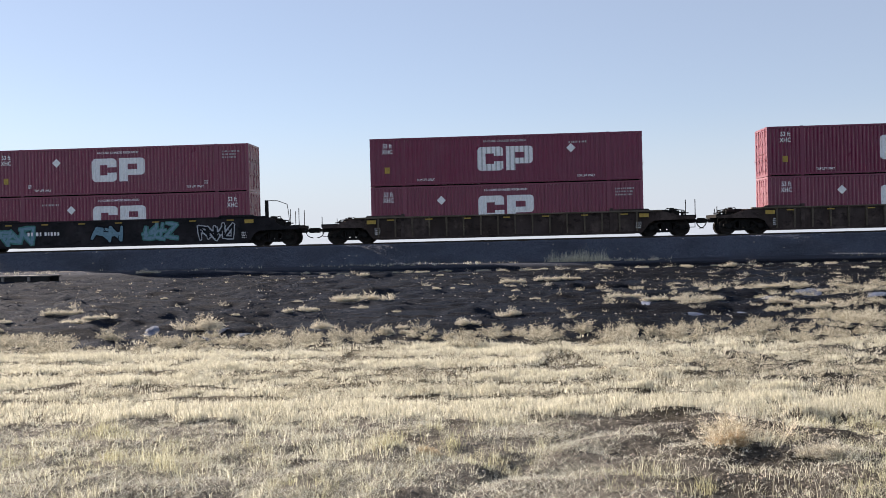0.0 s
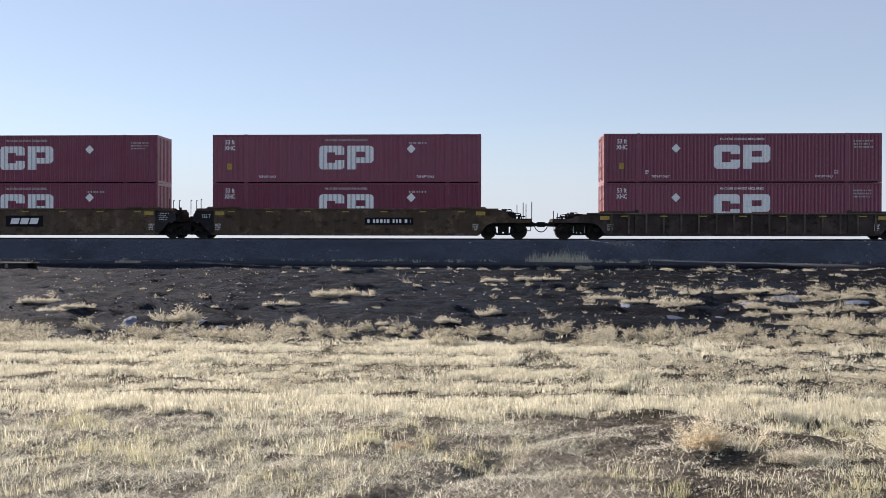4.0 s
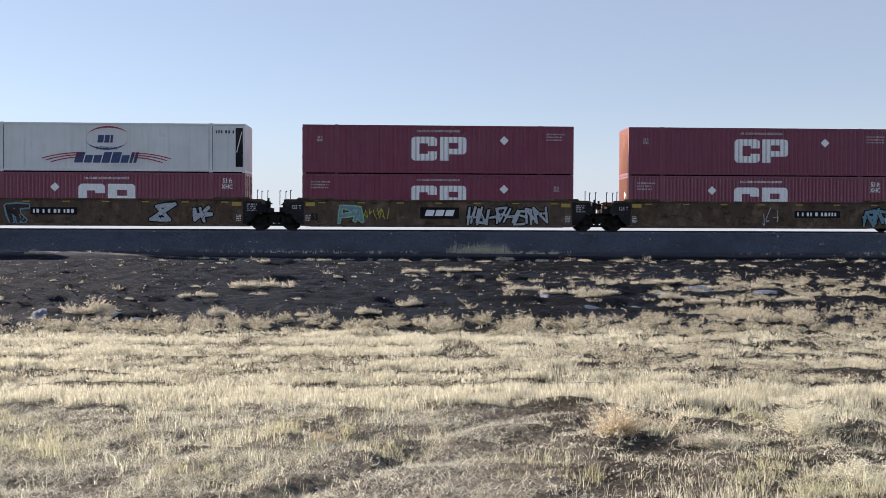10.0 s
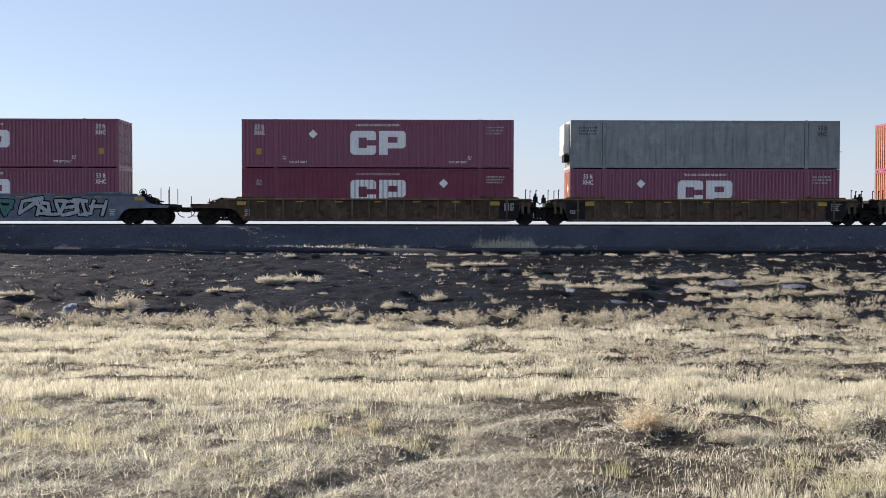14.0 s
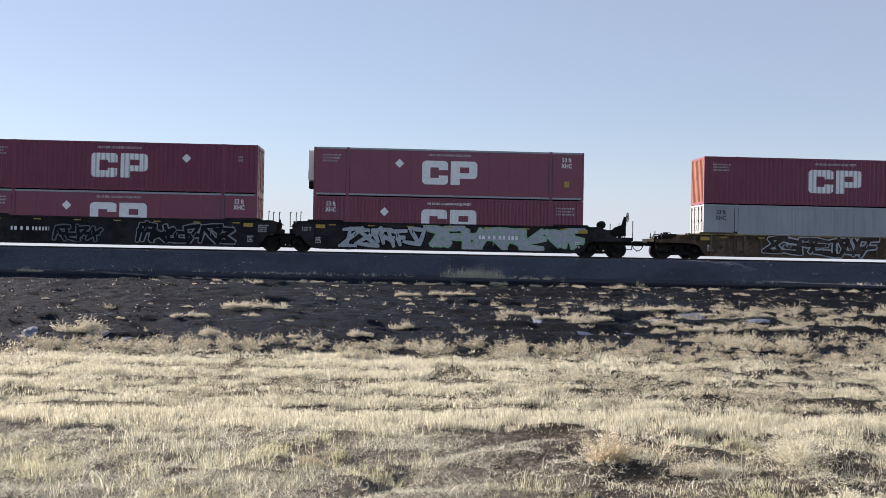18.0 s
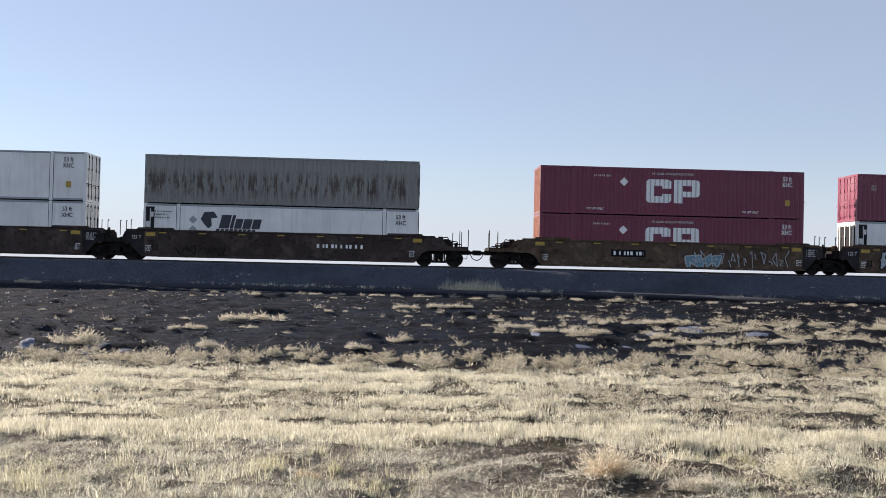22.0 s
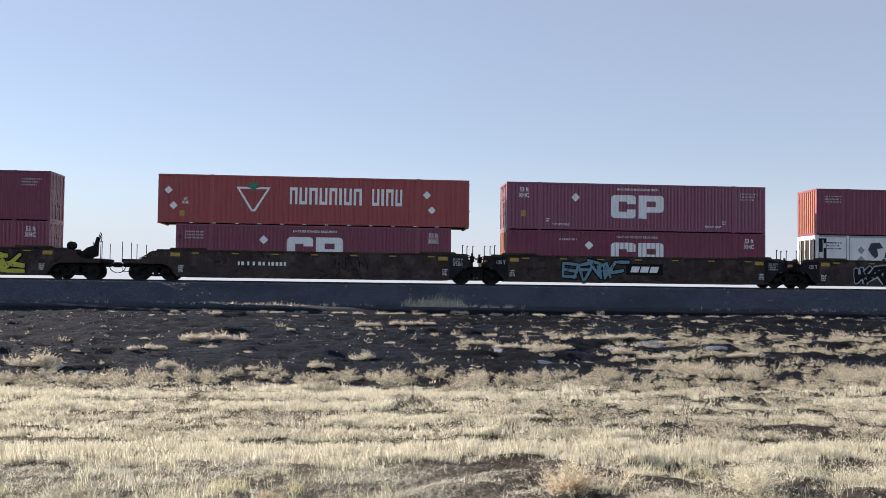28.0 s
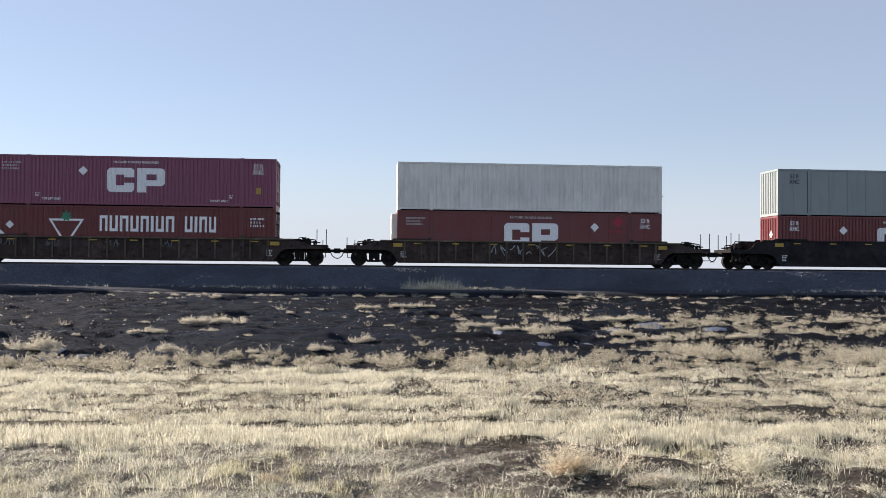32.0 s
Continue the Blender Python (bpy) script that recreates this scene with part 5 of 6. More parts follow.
        for yy in (-0.98, -0.55, 0.1, 0.75):
            part("bay_bar", shared("bay_bar", lambda: Solid().rod((0, 0, 0.2), (0, 0, 2.7), 0.045, 6)), CREAM, box, "", (-h - 0.06, yy, 0))
    if "pod" in marks:
        part("cooling_panel", plate_mesh(0.46, 2.3, 0.02), DECAL, box, "smooth white panel of the cooling unit", (-7.70, y - 0.018, 1.50))
        for z, w, h2 in ((0.62, 0.34, 0.16), (0.90, 0.16, 0.16), (1.16, 0.26, 0.06)):
            part("dark_opening", plate_mesh(w, h2), BLACK, box, "small dark port", (-7.70, y - 0.032, z))
        part("end_panel", shared("end_panel", lambda: Solid().box(-0.05, 0.0, -1.05, 1.05, 0.30, 2.60, 0.04)), DULL_WHITE, box, "pale cooling panel on the end wall", (-h - 0.004, 0, 0))
    if "bay" in marks:
        # another black plate for the shaded inside of a bay
        part("dark_opening", plate_mesh(0.42, 2.3), BLACK, box, "dark open bay of the cooling unit", (7.74, y - 0.014, 1.5))
        part("brace", shared("far_bay_brace", lambda: Solid().rod((-0.16, 0, 0.4), (0.16, 0, 1.3), 0.03, 6).rod((-0.16, 0, 1.3), (0.16, 0, 2.2), 0.03, 6)), DULL_WHITE, box, "pale struts in the open bay", (7.74, y - 0.03, 0.0))
        bars(box, 3, 0.8, 0.10, DARK_DECAL, 6.9, front, 2.4, 31)
    if "unit" in marks:
        cooling_unit(box, CREAM, h + 0.01, 0.05, math.pi)
    if "panel" in marks:
        part("white_panel", plate_mesh(1.5, 0.95), DECAL, box, "white patch", (-3.12, front, 1.98))
        bars(box, 1, 1.7, 0.08, DECAL, 0.05, front, 2.58, 12)
        bars(box, 1, 1.0, 0.14, DECAL, -7.1, over, 2.5, 13)
        for x in (-7.2, 7.1):
            writing("53'", 0.30, DECAL, box, x, over, 2.0)
    return box


def mirrored(me):
    out = me.copy()
    out.transform(Matrix.Diagonal((1, -1, 1, 1)))
    out.flip_normals()
    return out


# ---- well cars: x along the train, z from the rail's top ----
SILL_Y, SILL_TOP, SILL_LOW = 1.43, 1.70, 0.20
WHEEL_R, AXLE = 0.46, 0.92


def sill_poly(left, right):
    """The side's outline (x, z), each end over a truck of its own ('c') or a shared one ('j')."""
    def half(kind, s):
        if kind == "c":
            pts = [(7.95, SILL_LOW), (8.12, 0.40), (8.38, 0.76), (8.70, 0.90), (10.1, 0.93), (11.0, 0.93), (11.05, 1.10), (10.30, 1.13), (9.95, 1.20), (9.72, 1.34), (9.60, 1.56), (9.42, 1.64), (9.1, SILL_TOP)]
        else:
            pts = [(8.12, SILL_LOW), (8.30, 0.42), (8.45, 0.90), (8.70, 1.04), (9.10, 1.08), (9.16, 1.30), (9.12, 1.60), (9.0, SILL_TOP)]
        return [(x * s, z) for x, z in pts]
    return half(left, -1)[::-1] + half(right, 1)


def truck_meshes():
    top_bow = [(-1.25, 0.36), (-1.20, 0.58), (-0.80, 0.62), (-0.42, 0.88), (0.42, 0.88), (0.80, 0.62), (1.20, 0.58), (1.25, 0.36), (1.00, 0.36), (0.95, 0.50), (0.72, 0.51), (0.36, 0.76), (-0.36, 0.76), (-0.72, 0.51), (-0.95, 0.50), (-1.00, 0.36)]
    low_bow = [(-0.78, 0.51), (-0.40, 0.20), (0.40, 0.20), (0.78, 0.51), (0.66, 0.52), (0.34, 0.31), (-0.34, 0.31), (-0.66, 0.52)]
    return {
        "bolster": shared("bolster", lambda: Solid().box(-0.22, 0.22, -1.05, 1.05, 0.40, 0.80, 0.06).box(-0.30, 0.30, -0.3, 0.3, 0.78, 0.92)),
        "side_frame": shared("side_frame", lambda: Solid().prism(top_bow, -0.09, 0.09).prism(low_bow, -0.085, 0.085).box(-0.31, -0.24, -0.08, 0.08, 0.28, 0.78).box(0.24, 0.31, -0.08, 0.08, 0.28, 0.78)),
        "spring": shared("spring", lambda: Solid().rod((-0.14, 0, 0.30), (-0.14, 0, 0.62), 0.075, 8).rod((0.14, 0, 0.30), (0.14, 0, 0.62), 0.075, 8)),
        "wheel": shared("wheel", lambda: Solid().turned([(0.10, -0.10), (0.36, -0.02), (0.38, -0.075), (0.455, -0.07), (0.46, 0.055), (0.495, 0.062), (0.495, 0.088), (0.38, 0.09), (0.36, 0.045), (0.10, 0.03)], 22)),
        "axle": shared("axle", lambda: Solid().turned([(0.075, -1.12), (0.075, -0.80), (0.09, -0.78), (0.09, 0.78), (0.075, 0.80), (0.075, 1.12)], 12)),
        "bearing": shared("bearing", lambda: Solid().turned([(0.06, -0.12), (0.15, -0.10), (0.16, 0.10), (0.10, 0.13)], 14)),
    }


def truck(car, x):
    m = truck_meshes()
    t = part("truck", m["bolster"], STEEL, car, "grimy two-axle truck", (x, 0, 0))
    for side in (-1, 1):
        part("side_frame", m["side_frame"], STEEL, t, at=(0, side * 1.0, 0))
        part("spring", m["spring"], STEEL, t, at=(0, side * 1.0, 0))
    for sx in (-1, 1):
        part("axle", m["axle"], STEEL, t, at=(sx * AXLE, 0, WHEEL_R))
        for side in (-1, 1):
            part("wheel", m["wheel"], WHEEL, t, at=(sx * AXLE, side * 0.755, WHEEL_R), turn=0 if side > 0 else math.pi)
            part("bearing", m["bearing"], STEEL, t, at=(sx * AXLE, side * 1.08, WHEEL_R), turn=0 if side > 0 else math.pi)


STROKES = [((0, 0), (0, 2)), ((0, 2), (2, 2)), ((2, 2), (2, 0)), ((0, 0), (2, 0)), ((0, 1), (2, 1)), ((0, 0), (2, 2)), ((0, 2), (2, 0)), ((1, 0), (1, 2))]
SHAPES = ((0, 1, 4), (0, 3, 4), (0, 1, 2), (1, 2, 3), (0, 2, 4), (0, 1, 3), (0, 3, 2), (5, 0, 4), (6, 2, 1), (1, 5, 3), (0, 1, 4, 2), (0, 6, 1))


def spray(car, x0, x1, z0, z1, fill, edge, n, seed, y=-SILL_Y - 0.022, wild=0.2):
    """Thick jagged painted shapes with an outline: a spray-painted piece that spells nothing."""
    rnd = random.Random(seed)
    w, h = (x1 - x0) / n, z1 - z0
    lift = 0
    for k in range(n):
        inner, outer, slash = Solid(), Solid(), Solid()
        cx, cz = x0 + w * (k + 0.5), (z0 + z1) / 2 + rnd.uniform(-1, 1) * h * 0.06
        lean, grow = rnd.uniform(-0.35, 0.5), rnd.uniform(0.85, 1.1)
        bent = {}
        for i in range(3):
            for j in range(3):
                px, pz = (i - 1) * 0.52 * w + rnd.uniform(-1, 1) * 0.16 * w, (j - 1) * 0.36 * h + rnd.uniform(-1, 1) * 0.10 * h
                bent[(i, j)] = (cx + (px + lean * pz) * grow, cz + pz * grow)
        for q in rnd.choice(SHAPES) + (rnd.choice((4, 5, 6, 7)),):
            a, b = bent[STROKES[q][0]], bent[STROKES[q][1]]
            d = math.hypot(b[0] - a[0], b[1] - a[1]) or 1.0
            ux, uz = (b[0] - a[0]) / d, (b[1] - a[1]) / d
            lift += 1
            for s, t, off in ((outer, 0.14 * min(w, h) + 0.085, 0.004), (inner, 0.14 * min(w, h), 0.0)):
                t0, t1 = t * rnd.uniform(0.75, 1.1), t * rnd.uniform(0.9, 1.3)
                e = t * 0.75
                ring = [(-e * 0.7, -t0 * 0.7), (-e, 0), (-e * 0.7, t0 * 0.7), (d * 0.5, (t0 + t1) * 0.48), (d + e * 0.7, t1 * 0.7), (d + e, 0), (d + e * 0.7, -t1 * 0.7), (d * 0.5, -(t0 + t1) * 0.48)]
                yy = y + off - 0.00025 * (lift % 12)
                s.prism([(a[0] + ux * p - uz * r, a[1] + uz * p + ux * r) for p, r in ring], yy, yy + 0.0032)
        for q in range(2):
            ax, az = cx + rnd.uniform(-0.3, 0.3) * w, cz + rnd.uniform(-0.35, 0.2) * h
            lx, lz, tk = rnd.uniform(-0.22, 0.22) * w, rnd.uniform(0.1, 0.25) * h, 0.015 + 0.012 * rnd.random()
            slash.prism([(ax - tk, az), (ax + tk, az), (ax + lx + tk, az + lz), (ax + lx - tk, az + lz)], y - 0.009, y - 0.005)
        letter = part("sprayed_letter", outer.mesh("sprayed_outline"), edge, car, "sprayed shape with an outline")
        part("sprayed_fill", inner.mesh("sprayed_fill"), fill, letter)
        part("sprayed_stroke", slash.mesh("sprayed_stroke"), edge, letter)


def scrawl(car, x0, x1, z0, z1, mat, n, seed, y=-SILL_Y - 0.022):
    """A thin sprayed line that loops up and down."""
    rnd, s = random.Random(seed), Solid()
    w = (x1 - x0) / n
    for k in range(n):
        pts = [(x0 + w * (k + rnd.uniform(0, 1.1)), z0 + (z1 - z0) * rnd.random()) for _ in range(4)]
        for (a, b), (c, d) in zip(pts, pts[1:]):
            s.rod((a, y, b), (c, y, d), 0.026, 4)
    tagged(part("sprayed_scrawl", s.mesh("scrawl"), mat, car), kind="stuff")


def well_car(ends, ribs, mat, looks, plates="", seed=0, deck="std"):
    """ends: two letters, left and right: c own truck and coupler, j shared truck (the left car of the joint carries it)."""
    rnd = random.Random(seed)
    kinds = {"cc": "stand-alone", "cj": "leading", "jj": "middle", "jc": "trailing"}[ends]
    car = thing("well_car", f"{looks} {kinds} {'ribbed' if ribs else 'smooth-sided'} well car on the track", "rail car", "well cars of the train")
    poly = sill_poly(*ends)
    drop = -0.30 if deck == "low" else -0.26 if ribs else 0.0
    if drop:
        poly = [(x, z + drop if z > 1.55 else z) for x, z in poly]
    top = SILL_TOP + drop
    sill = shared(("sill", ends, drop), lambda: Solid().prism(poly, -0.05, 0.0))
    reach = {"c": 9.1, "j": 9.0}
    xl, xr = -reach[ends[0]], reach[ends[1]]
    for side in (-1, 1):
        part("side_sill", sill, mat, car, at=(0, side * SILL_Y + (0.05 if side < 0 else 0.0), 0))
        part("top_chord", shared(("chord", ends, drop, ribs), lambda: Solid().box(xl, xr, -0.14 if ribs else -0.045, 0.07, top - 0.015, top + 0.075, 0.015)), {BROWN: OCHRE, DARK_BROWN: PALE_BROWN}.get(mat, mat) if ribs else mat, car, at=(0, side * SILL_Y, 0))
        part("bottom_chord", shared(("low_chord", ribs), lambda: Solid().box(-7.9, 7.9, -0.12 if ribs else -0.03, 0.06, SILL_LOW - 0.03, SILL_LOW + 0.10, 0.02)), mat, car, at=(0, side * SILL_Y, 0))
        if ribs and side < 0:
            rib = shared(("rib", drop), lambda: Solid().prism([(-0.035, SILL_LOW + 0.1), (0.035, SILL_LOW + 0.1), (0.055, top - 0.015), (-0.055, top - 0.015)], -0.125, 0.0))
            for k in range(16):
                part("rib", rib, PALE_BROWN, car, at=(-7.65 + k * 1.02, side * SILL_Y if side < 0 else SILL_Y + 0.15, 0))
    # the raised guides at the well's corners
    guide = shared(("guide", drop), lambda: Solid().prism([(-1.1, top + 0.07), (1.1, top + 0.07), (1.0, top + 0.17), (-1.0, top + 0.17)], -0.10, 0.05))
    for x in (-7.3, 7.3):
        part("corner_guide", guide, mat, car, at=(x, -SILL_Y, 0))
        part("corner_guide", guide, mat, car, at=(x, SILL_Y, 0))
        if ribs:
            part("guide_post", shared("guide_post", lambda: Solid().box(-0.11, 0.11, -0.06, 0.04, 0.5, SILL_TOP + 0.24, 0.01)), mat, car, at=(x * 0.845, -SILL_Y - 0.02, drop))
    part("well_floor", shared("well_floor", lambda: Solid().box(-8.0, 8.0, -1.35, 1.35, 0.24, 0.30)), STEEL, car)
    for x in (-8.15, 8.15):
        part("bulkhead", shared("bulkhead", lambda: Solid().box(-0.05, 0.05, -1.36, 1.36, 0.25, 1.35)), STEEL, car, at=(x, 0, 0))
    for k in range(7):
        part("reflector", plate_mesh(0.42, 0.065), YELLOW, car, "yellow reflective strip", (-6.9 + 2.3 * k, -SILL_Y - (0.135 if ribs else 0.035), top - 0.12))
    for e, sx in zip(ends, (-1, 1)):
        if e == "c":
            part("end_deck", shared(("end_deck"), lambda: Solid().box(8.2, 11.1, -1.38, 1.38, 0.98, 1.18)), STEEL, car, at=(0, 0, 0), turn=0 if sx > 0 else math.pi)
            part("centre_sill", shared("centre_sill", lambda: Solid().box(8.2, 11.25, -0.28, 0.28, 0.72, 1.0)), STEEL, car, turn=0 if sx > 0 else math.pi)
            part("coupler", shared("coupler", lambda: Solid().box(11.2, 11.52, -0.10, 0.10, 0.76, 0.94, 0.02).prism([(11.46, -0.22), (11.80, -0.15), (11.80, 0.02), (11.66, 0.22), (11.46, 0.18)], 0.70, 1.0, "z")), STEEL, car, turn=0 if sx > 0 else math.pi)
            hose = [(11.25, -0.45, 0.82), (11.38, -0.46, 0.55), (11.55, -0.44, 0.42), (11.72, -0.42, 0.40)]
            part("brake_hose", shared("brake_hose", lambda: Solid().pipe(hose, 0.028)), STEEL, car, turn=0 if sx > 0 else math.pi)
            part("uncoupling_lever", shared("lever", lambda: Solid().pipe([(11.15, -1.3, 0.95), (11.35, -1.2, 0.80), (11.40, -0.4, 0.86), (11.5, -0.2, 0.95)], 0.02)), STEEL, car, turn=0 if sx > 0 else math.pi)
            posts = ((10.50, -1.36, 0.93), (11.05, -1.36, 0.95), (10.75, 1.30, 0.4)) if ribs and sx > 0 else ((11.05, -1.36, 0.48), (10.60, 1.30, 0.42)) if ribs else ((10.57, -1.36, 0.98), (11.08, -1.36, 1.04), (10.30, 1.30, 0.95), (10.86, 1.30, 1.0))
            for x, y, hgt in posts:
                part("hand_rail", shared(("post", hgt), lambda: Solid().rod((0, 0, 0), (0, 0, hgt), 0.024, 6)), STEEL, car, at=(sx * x, y, 1.15))
            part("step", shared("step", lambda: Solid().box(-0.25, 0.25, -0.02, 0.25, 0.42, 0.46).rod((-0.24, 0, 0.42), (-0.24, 0, 1.0), 0.02, 6).rod((0.24, 0, 0.42), (0.24, 0, 1.0), 0.02, 6)), STEEL, car, at=(sx * 10.78, -1.40, 0.02))
            part("pipe_rack", shared("pipe_rack", lambda: Solid().pipe([(9.5, -1.28, 1.44), (9.9, -1.28, 1.52), (10.42, -1.28, 1.46), (10.48, -1.28, 1.18)], 0.03).pipe([(9.6, -1.2, 1.36), (10.7, -1.2, 1.30)], 0.035).box(9.75, 10.15, -1.25, -0.9, 1.18, 1.46, 0.03).box(10.28, 10.42, -1.2, -1.0, 1.18, 1.40, 0.02)), STEEL, car, turn=0 if sx > 0 else math.pi)
            part("brake_cylinder", shared("brake_cylinder", lambda: Solid().rod((9.55, -0.75, 1.36), (10.05, -0.75, 1.36), 0.15, 12).rod((10.05, -0.75, 1.36), (10.45, -0.75, 1.36), 0.03, 6).box(9.6, 9.95, -1.05, -0.5, 1.17, 1.24)), STEEL, car, turn=0 if sx > 0 else math.pi)
            part("air_valve", shared("air_valve", lambda: Solid().box(9.10, 9.55, -1.22, -0.80, 1.17, 1.52, 0.03).box(9.62, 9.86, -1.15, -0.85, 1.46, 1.62, 0.03).rod((9.98, -1.05, 1.4), (9.98, -1.05, 1.58), 0.06, 8).pipe([(9.40, -1.0, 1.52), (9.46, -1.0, 1.60), (9.65, -1.0, 1.58)], 0.025)), STEEL, car, turn=0 if sx > 0 else math.pi)
            truck(car, sx * 9.42)
            if "tall" in plates and (ends == "cc" and sx > 0 or ends != "cc"):
                part("brake_stand", shared("tall_brake_stand", lambda: Solid().prism([(9.35, 1.5), (10.4, 1.2), (10.75, 1.35), (10.78, 2.45), (10.66, 2.45), (10.5, 1.95), (10.1, 1.80), (9.9, 1.62)], -1.0, -0.80)), STEEL, car, turn=0 if sx > 0 else math.pi)
                part("brake_wheel", shared("brake_wheel", lambda: hand_wheel()), STEEL, car, at=(sx * 10.86, -0.90 * sx, 2.42))
                part("air_tank", shared("air_tank", lambda: Solid().turned([(0.05, -0.42), (0.20, -0.36), (0.235, -0.24), (0.235, 0.24), (0.20, 0.36), (0.05, 0.42)], 18)), STEEL, car, at=(sx * 9.25, -0.9, 1.92))
            elif not ribs:
                part("brake_stand", shared("brake_stand", lambda: Solid().box(9.30, 9.60, -1.16, -0.80, 1.17, 1.76, 0.03).box(9.56, 9.95, -1.12, -0.72, 1.17, 1.60, 0.04).pipe([(9.6, -1.0, 1.70), (9.85, -1.0, 1.74), (9.95, -1.0, 1.55)], 0.03)), STEEL, car, turn=0 if sx > 0 else math.pi)
                if sx > 0 and (mat is BLUE_GREY or "both" in plates):
                    part("brake_wheel", shared("small_brake_wheel", lambda: hand_wheel(0.21).rod((-0.02, 0, 0), (0.02, 0, 0), 0.12, 14)), STEEL, car, at=(9.48, -1.22, 1.86), turn=math.pi / 2)
            if "pipe" in plates and sx > 0:
                part("stand_pipe", shared("stand_pipe", lambda: Solid().box(9.0, 9.18, -1.3, -1.1, 1.6, 2.72).pipe([(9.1, -1.2, 2.70), (9.75, -1.2, 2.68), (10.35, -1.2, 2.45), (10.5, -1.2, 1.2)], 0.022)), STEEL, car)
        else:
            part("joint_deck", shared("joint_deck", lambda: Solid().box(8.2, 9.42, -1.36, 1.36, 0.98, 1.30).box(8.75, 9.15, -1.30, 1.30, 1.30, 1.48)), STEEL, car, turn=0 if sx > 0 else math.pi)
            part("joint_ledge", shared(("joint_ledge", ribs), lambda: Solid().box(8.3, 9.12, -1.47, -1.20, 1.60, 1.72, 0.02).box(9.02, 9.24, -1.44, -1.24, 1.52, 1.60)), mat, car, at=(0, 0, drop), turn=0 if sx > 0 else math.pi)
            for x in (8.62, 8.98):
                part("joint_bracket", shared("joint_bracket", lambda: Solid().prism([(-0.07, 0.90), (0.07, 0.90), (0.05, 1.60), (-0.09, 1.60)], -1.45, -1.30)), PALE_BROWN, car, at=(sx * x, 0, drop))
            part("joint_valve", shared("joint_valve", lambda: Solid().box(9.26, 9.52, -1.22, -0.9, 1.30, 1.66, 0.05).rod((9.40, -1.05, 1.66), (9.40, -1.05, 1.84), 0.07, 8)), STEEL, car, turn=0 if sx > 0 else math.pi)
            part("joint_arm", shared("joint_arm", lambda: Solid().box(8.2, 9.72, -0.35, 0.35, 0.70, 1.05, 0.05)), STEEL, car, turn=0 if sx > 0 else math.pi)
            part("cross_pipe", shared("cross_pipe", lambda: Solid().pipe([(8.5, -1.2, 1.68), (9.0, -1.2, 1.76), (9.66, -1.2, 1.50)], 0.03)), STEEL, car, at=(0, 0, drop), turn=0 if sx > 0 else math.pi)
            for x, hgt in ((8.78, 0.66), (9.05, 0.60), (9.40, 0.88)):
                part("hand_rail", shared(("hand_rail", hgt), lambda: Solid().pipe([(0, 0, 0), (0, 0, hgt), (0.07, 0, hgt - 0.03)], 0.024)), STEEL, car, at=(sx * x, -1.30, (1.66 if x < 9.2 else 1.40) + drop))
            if sx > 0:
                truck(car, 9.745)
            panel = ((7.22, 1.62 + drop), (8.36, 1.62 + drop), (8.36, 0.62), (8.20, 0.32), (7.22, 0.32)) if ribs else ((7.98, 1.66), (9.00, 1.62), (9.20, 1.40), (9.24, 1.02), (8.75, 0.92), (8.45, 0.50), (8.20, 0.32), (7.98, 0.32))
            part("end_casting", shared(("end_casting", sx, ribs), lambda: Solid().prism([(sx * x, z) for x, z in panel], -SILL_Y - (0.10 if ribs else 0.045), -SILL_Y - 0.002)), BLACK, car, "black end panel with stencils")
            face = -SILL_Y - (0.107 if ribs else 0.052)
            if sx < 0:
                writing("125 T", 0.30, WORN_SHADED_DECAL, car, -7.86 if ribs else -8.42, face, 0.72 if ribs else 1.30)
            else:
                bars(car, 4, 0.6, 0.07, WORN_SHADED_DECAL, 7.8 if ribs else 8.5, face, 1.5 + drop, seed)
        part("yellow_plate", plate_mesh(0.55, 0.22), YELLOW, car, "yellow tag plate", (sx * (9.3 if mat is BLUE_GREY and sx > 0 else 8.05 if e == "c" else 6.95 if ribs else 7.6), -SILL_Y - (0.135 if ribs else 0.035), 1.48 + drop))
    if "53" in plates:
        writing("53", 0.52, BLACK_SPRAY, car, -7.35, -SILL_Y - 0.035, 0.72)
    for x in (-7.7, 7.75):
        bars(car, 4, 0.34, 0.06, DECAL, x, -SILL_Y - 0.034, 0.85, seed + 2)
    return car


def hand_wheel(r=0.28):
    s = Solid()
    for k in range(16):
        a, b = 2 * math.pi * k / 16, 2 * math.pi * (k + 1) / 16
        s.rod((0, r * math.cos(a), r * math.sin(a)), (0, r * math.cos(b), r * math.sin(b)), 0.022, 5)
    for k in range(5):
        a = 2 * math.pi * k / 5
        s.rod((0, 0, 0), (0, r * math.cos(a), r * math.sin(a)), 0.016, 5)
    return s


def number_plate(car, x, plate=True, w=1.9, ribs=False):
    """Reporting mark as bars, on a black board or straight on the paint."""
    y = -SILL_Y - (0.05 if ribs else 0.034)
    if plate:
        part("mark_board", plate_mesh(w + 0.3, 0.42, 0.01), BLACK_SPRAY, car, "black board", (x, y, 1.02))
    bars(car, 1, w, 0.22, DECAL, x, y - 0.012, 1.13, int(abs(x) * 10) + 3, name="reporting_mark")


def fleet_plate(car, x):
    """Black board with three leaning white blocks."""
    part("fleet_board", plate_mesh(2.3, 0.66, 0.01), BLACK_SPRAY, car, "black board with white blocks", (x, -SILL_Y - 0.034, 1.0))
    part("fleet_mark", slant_bars_mesh([0.50, 0.50, 0.50], 0.36, 0.09, 0.12), DECAL, car, "", (x - 0.05, -SILL_Y - 0.044, 1.0))


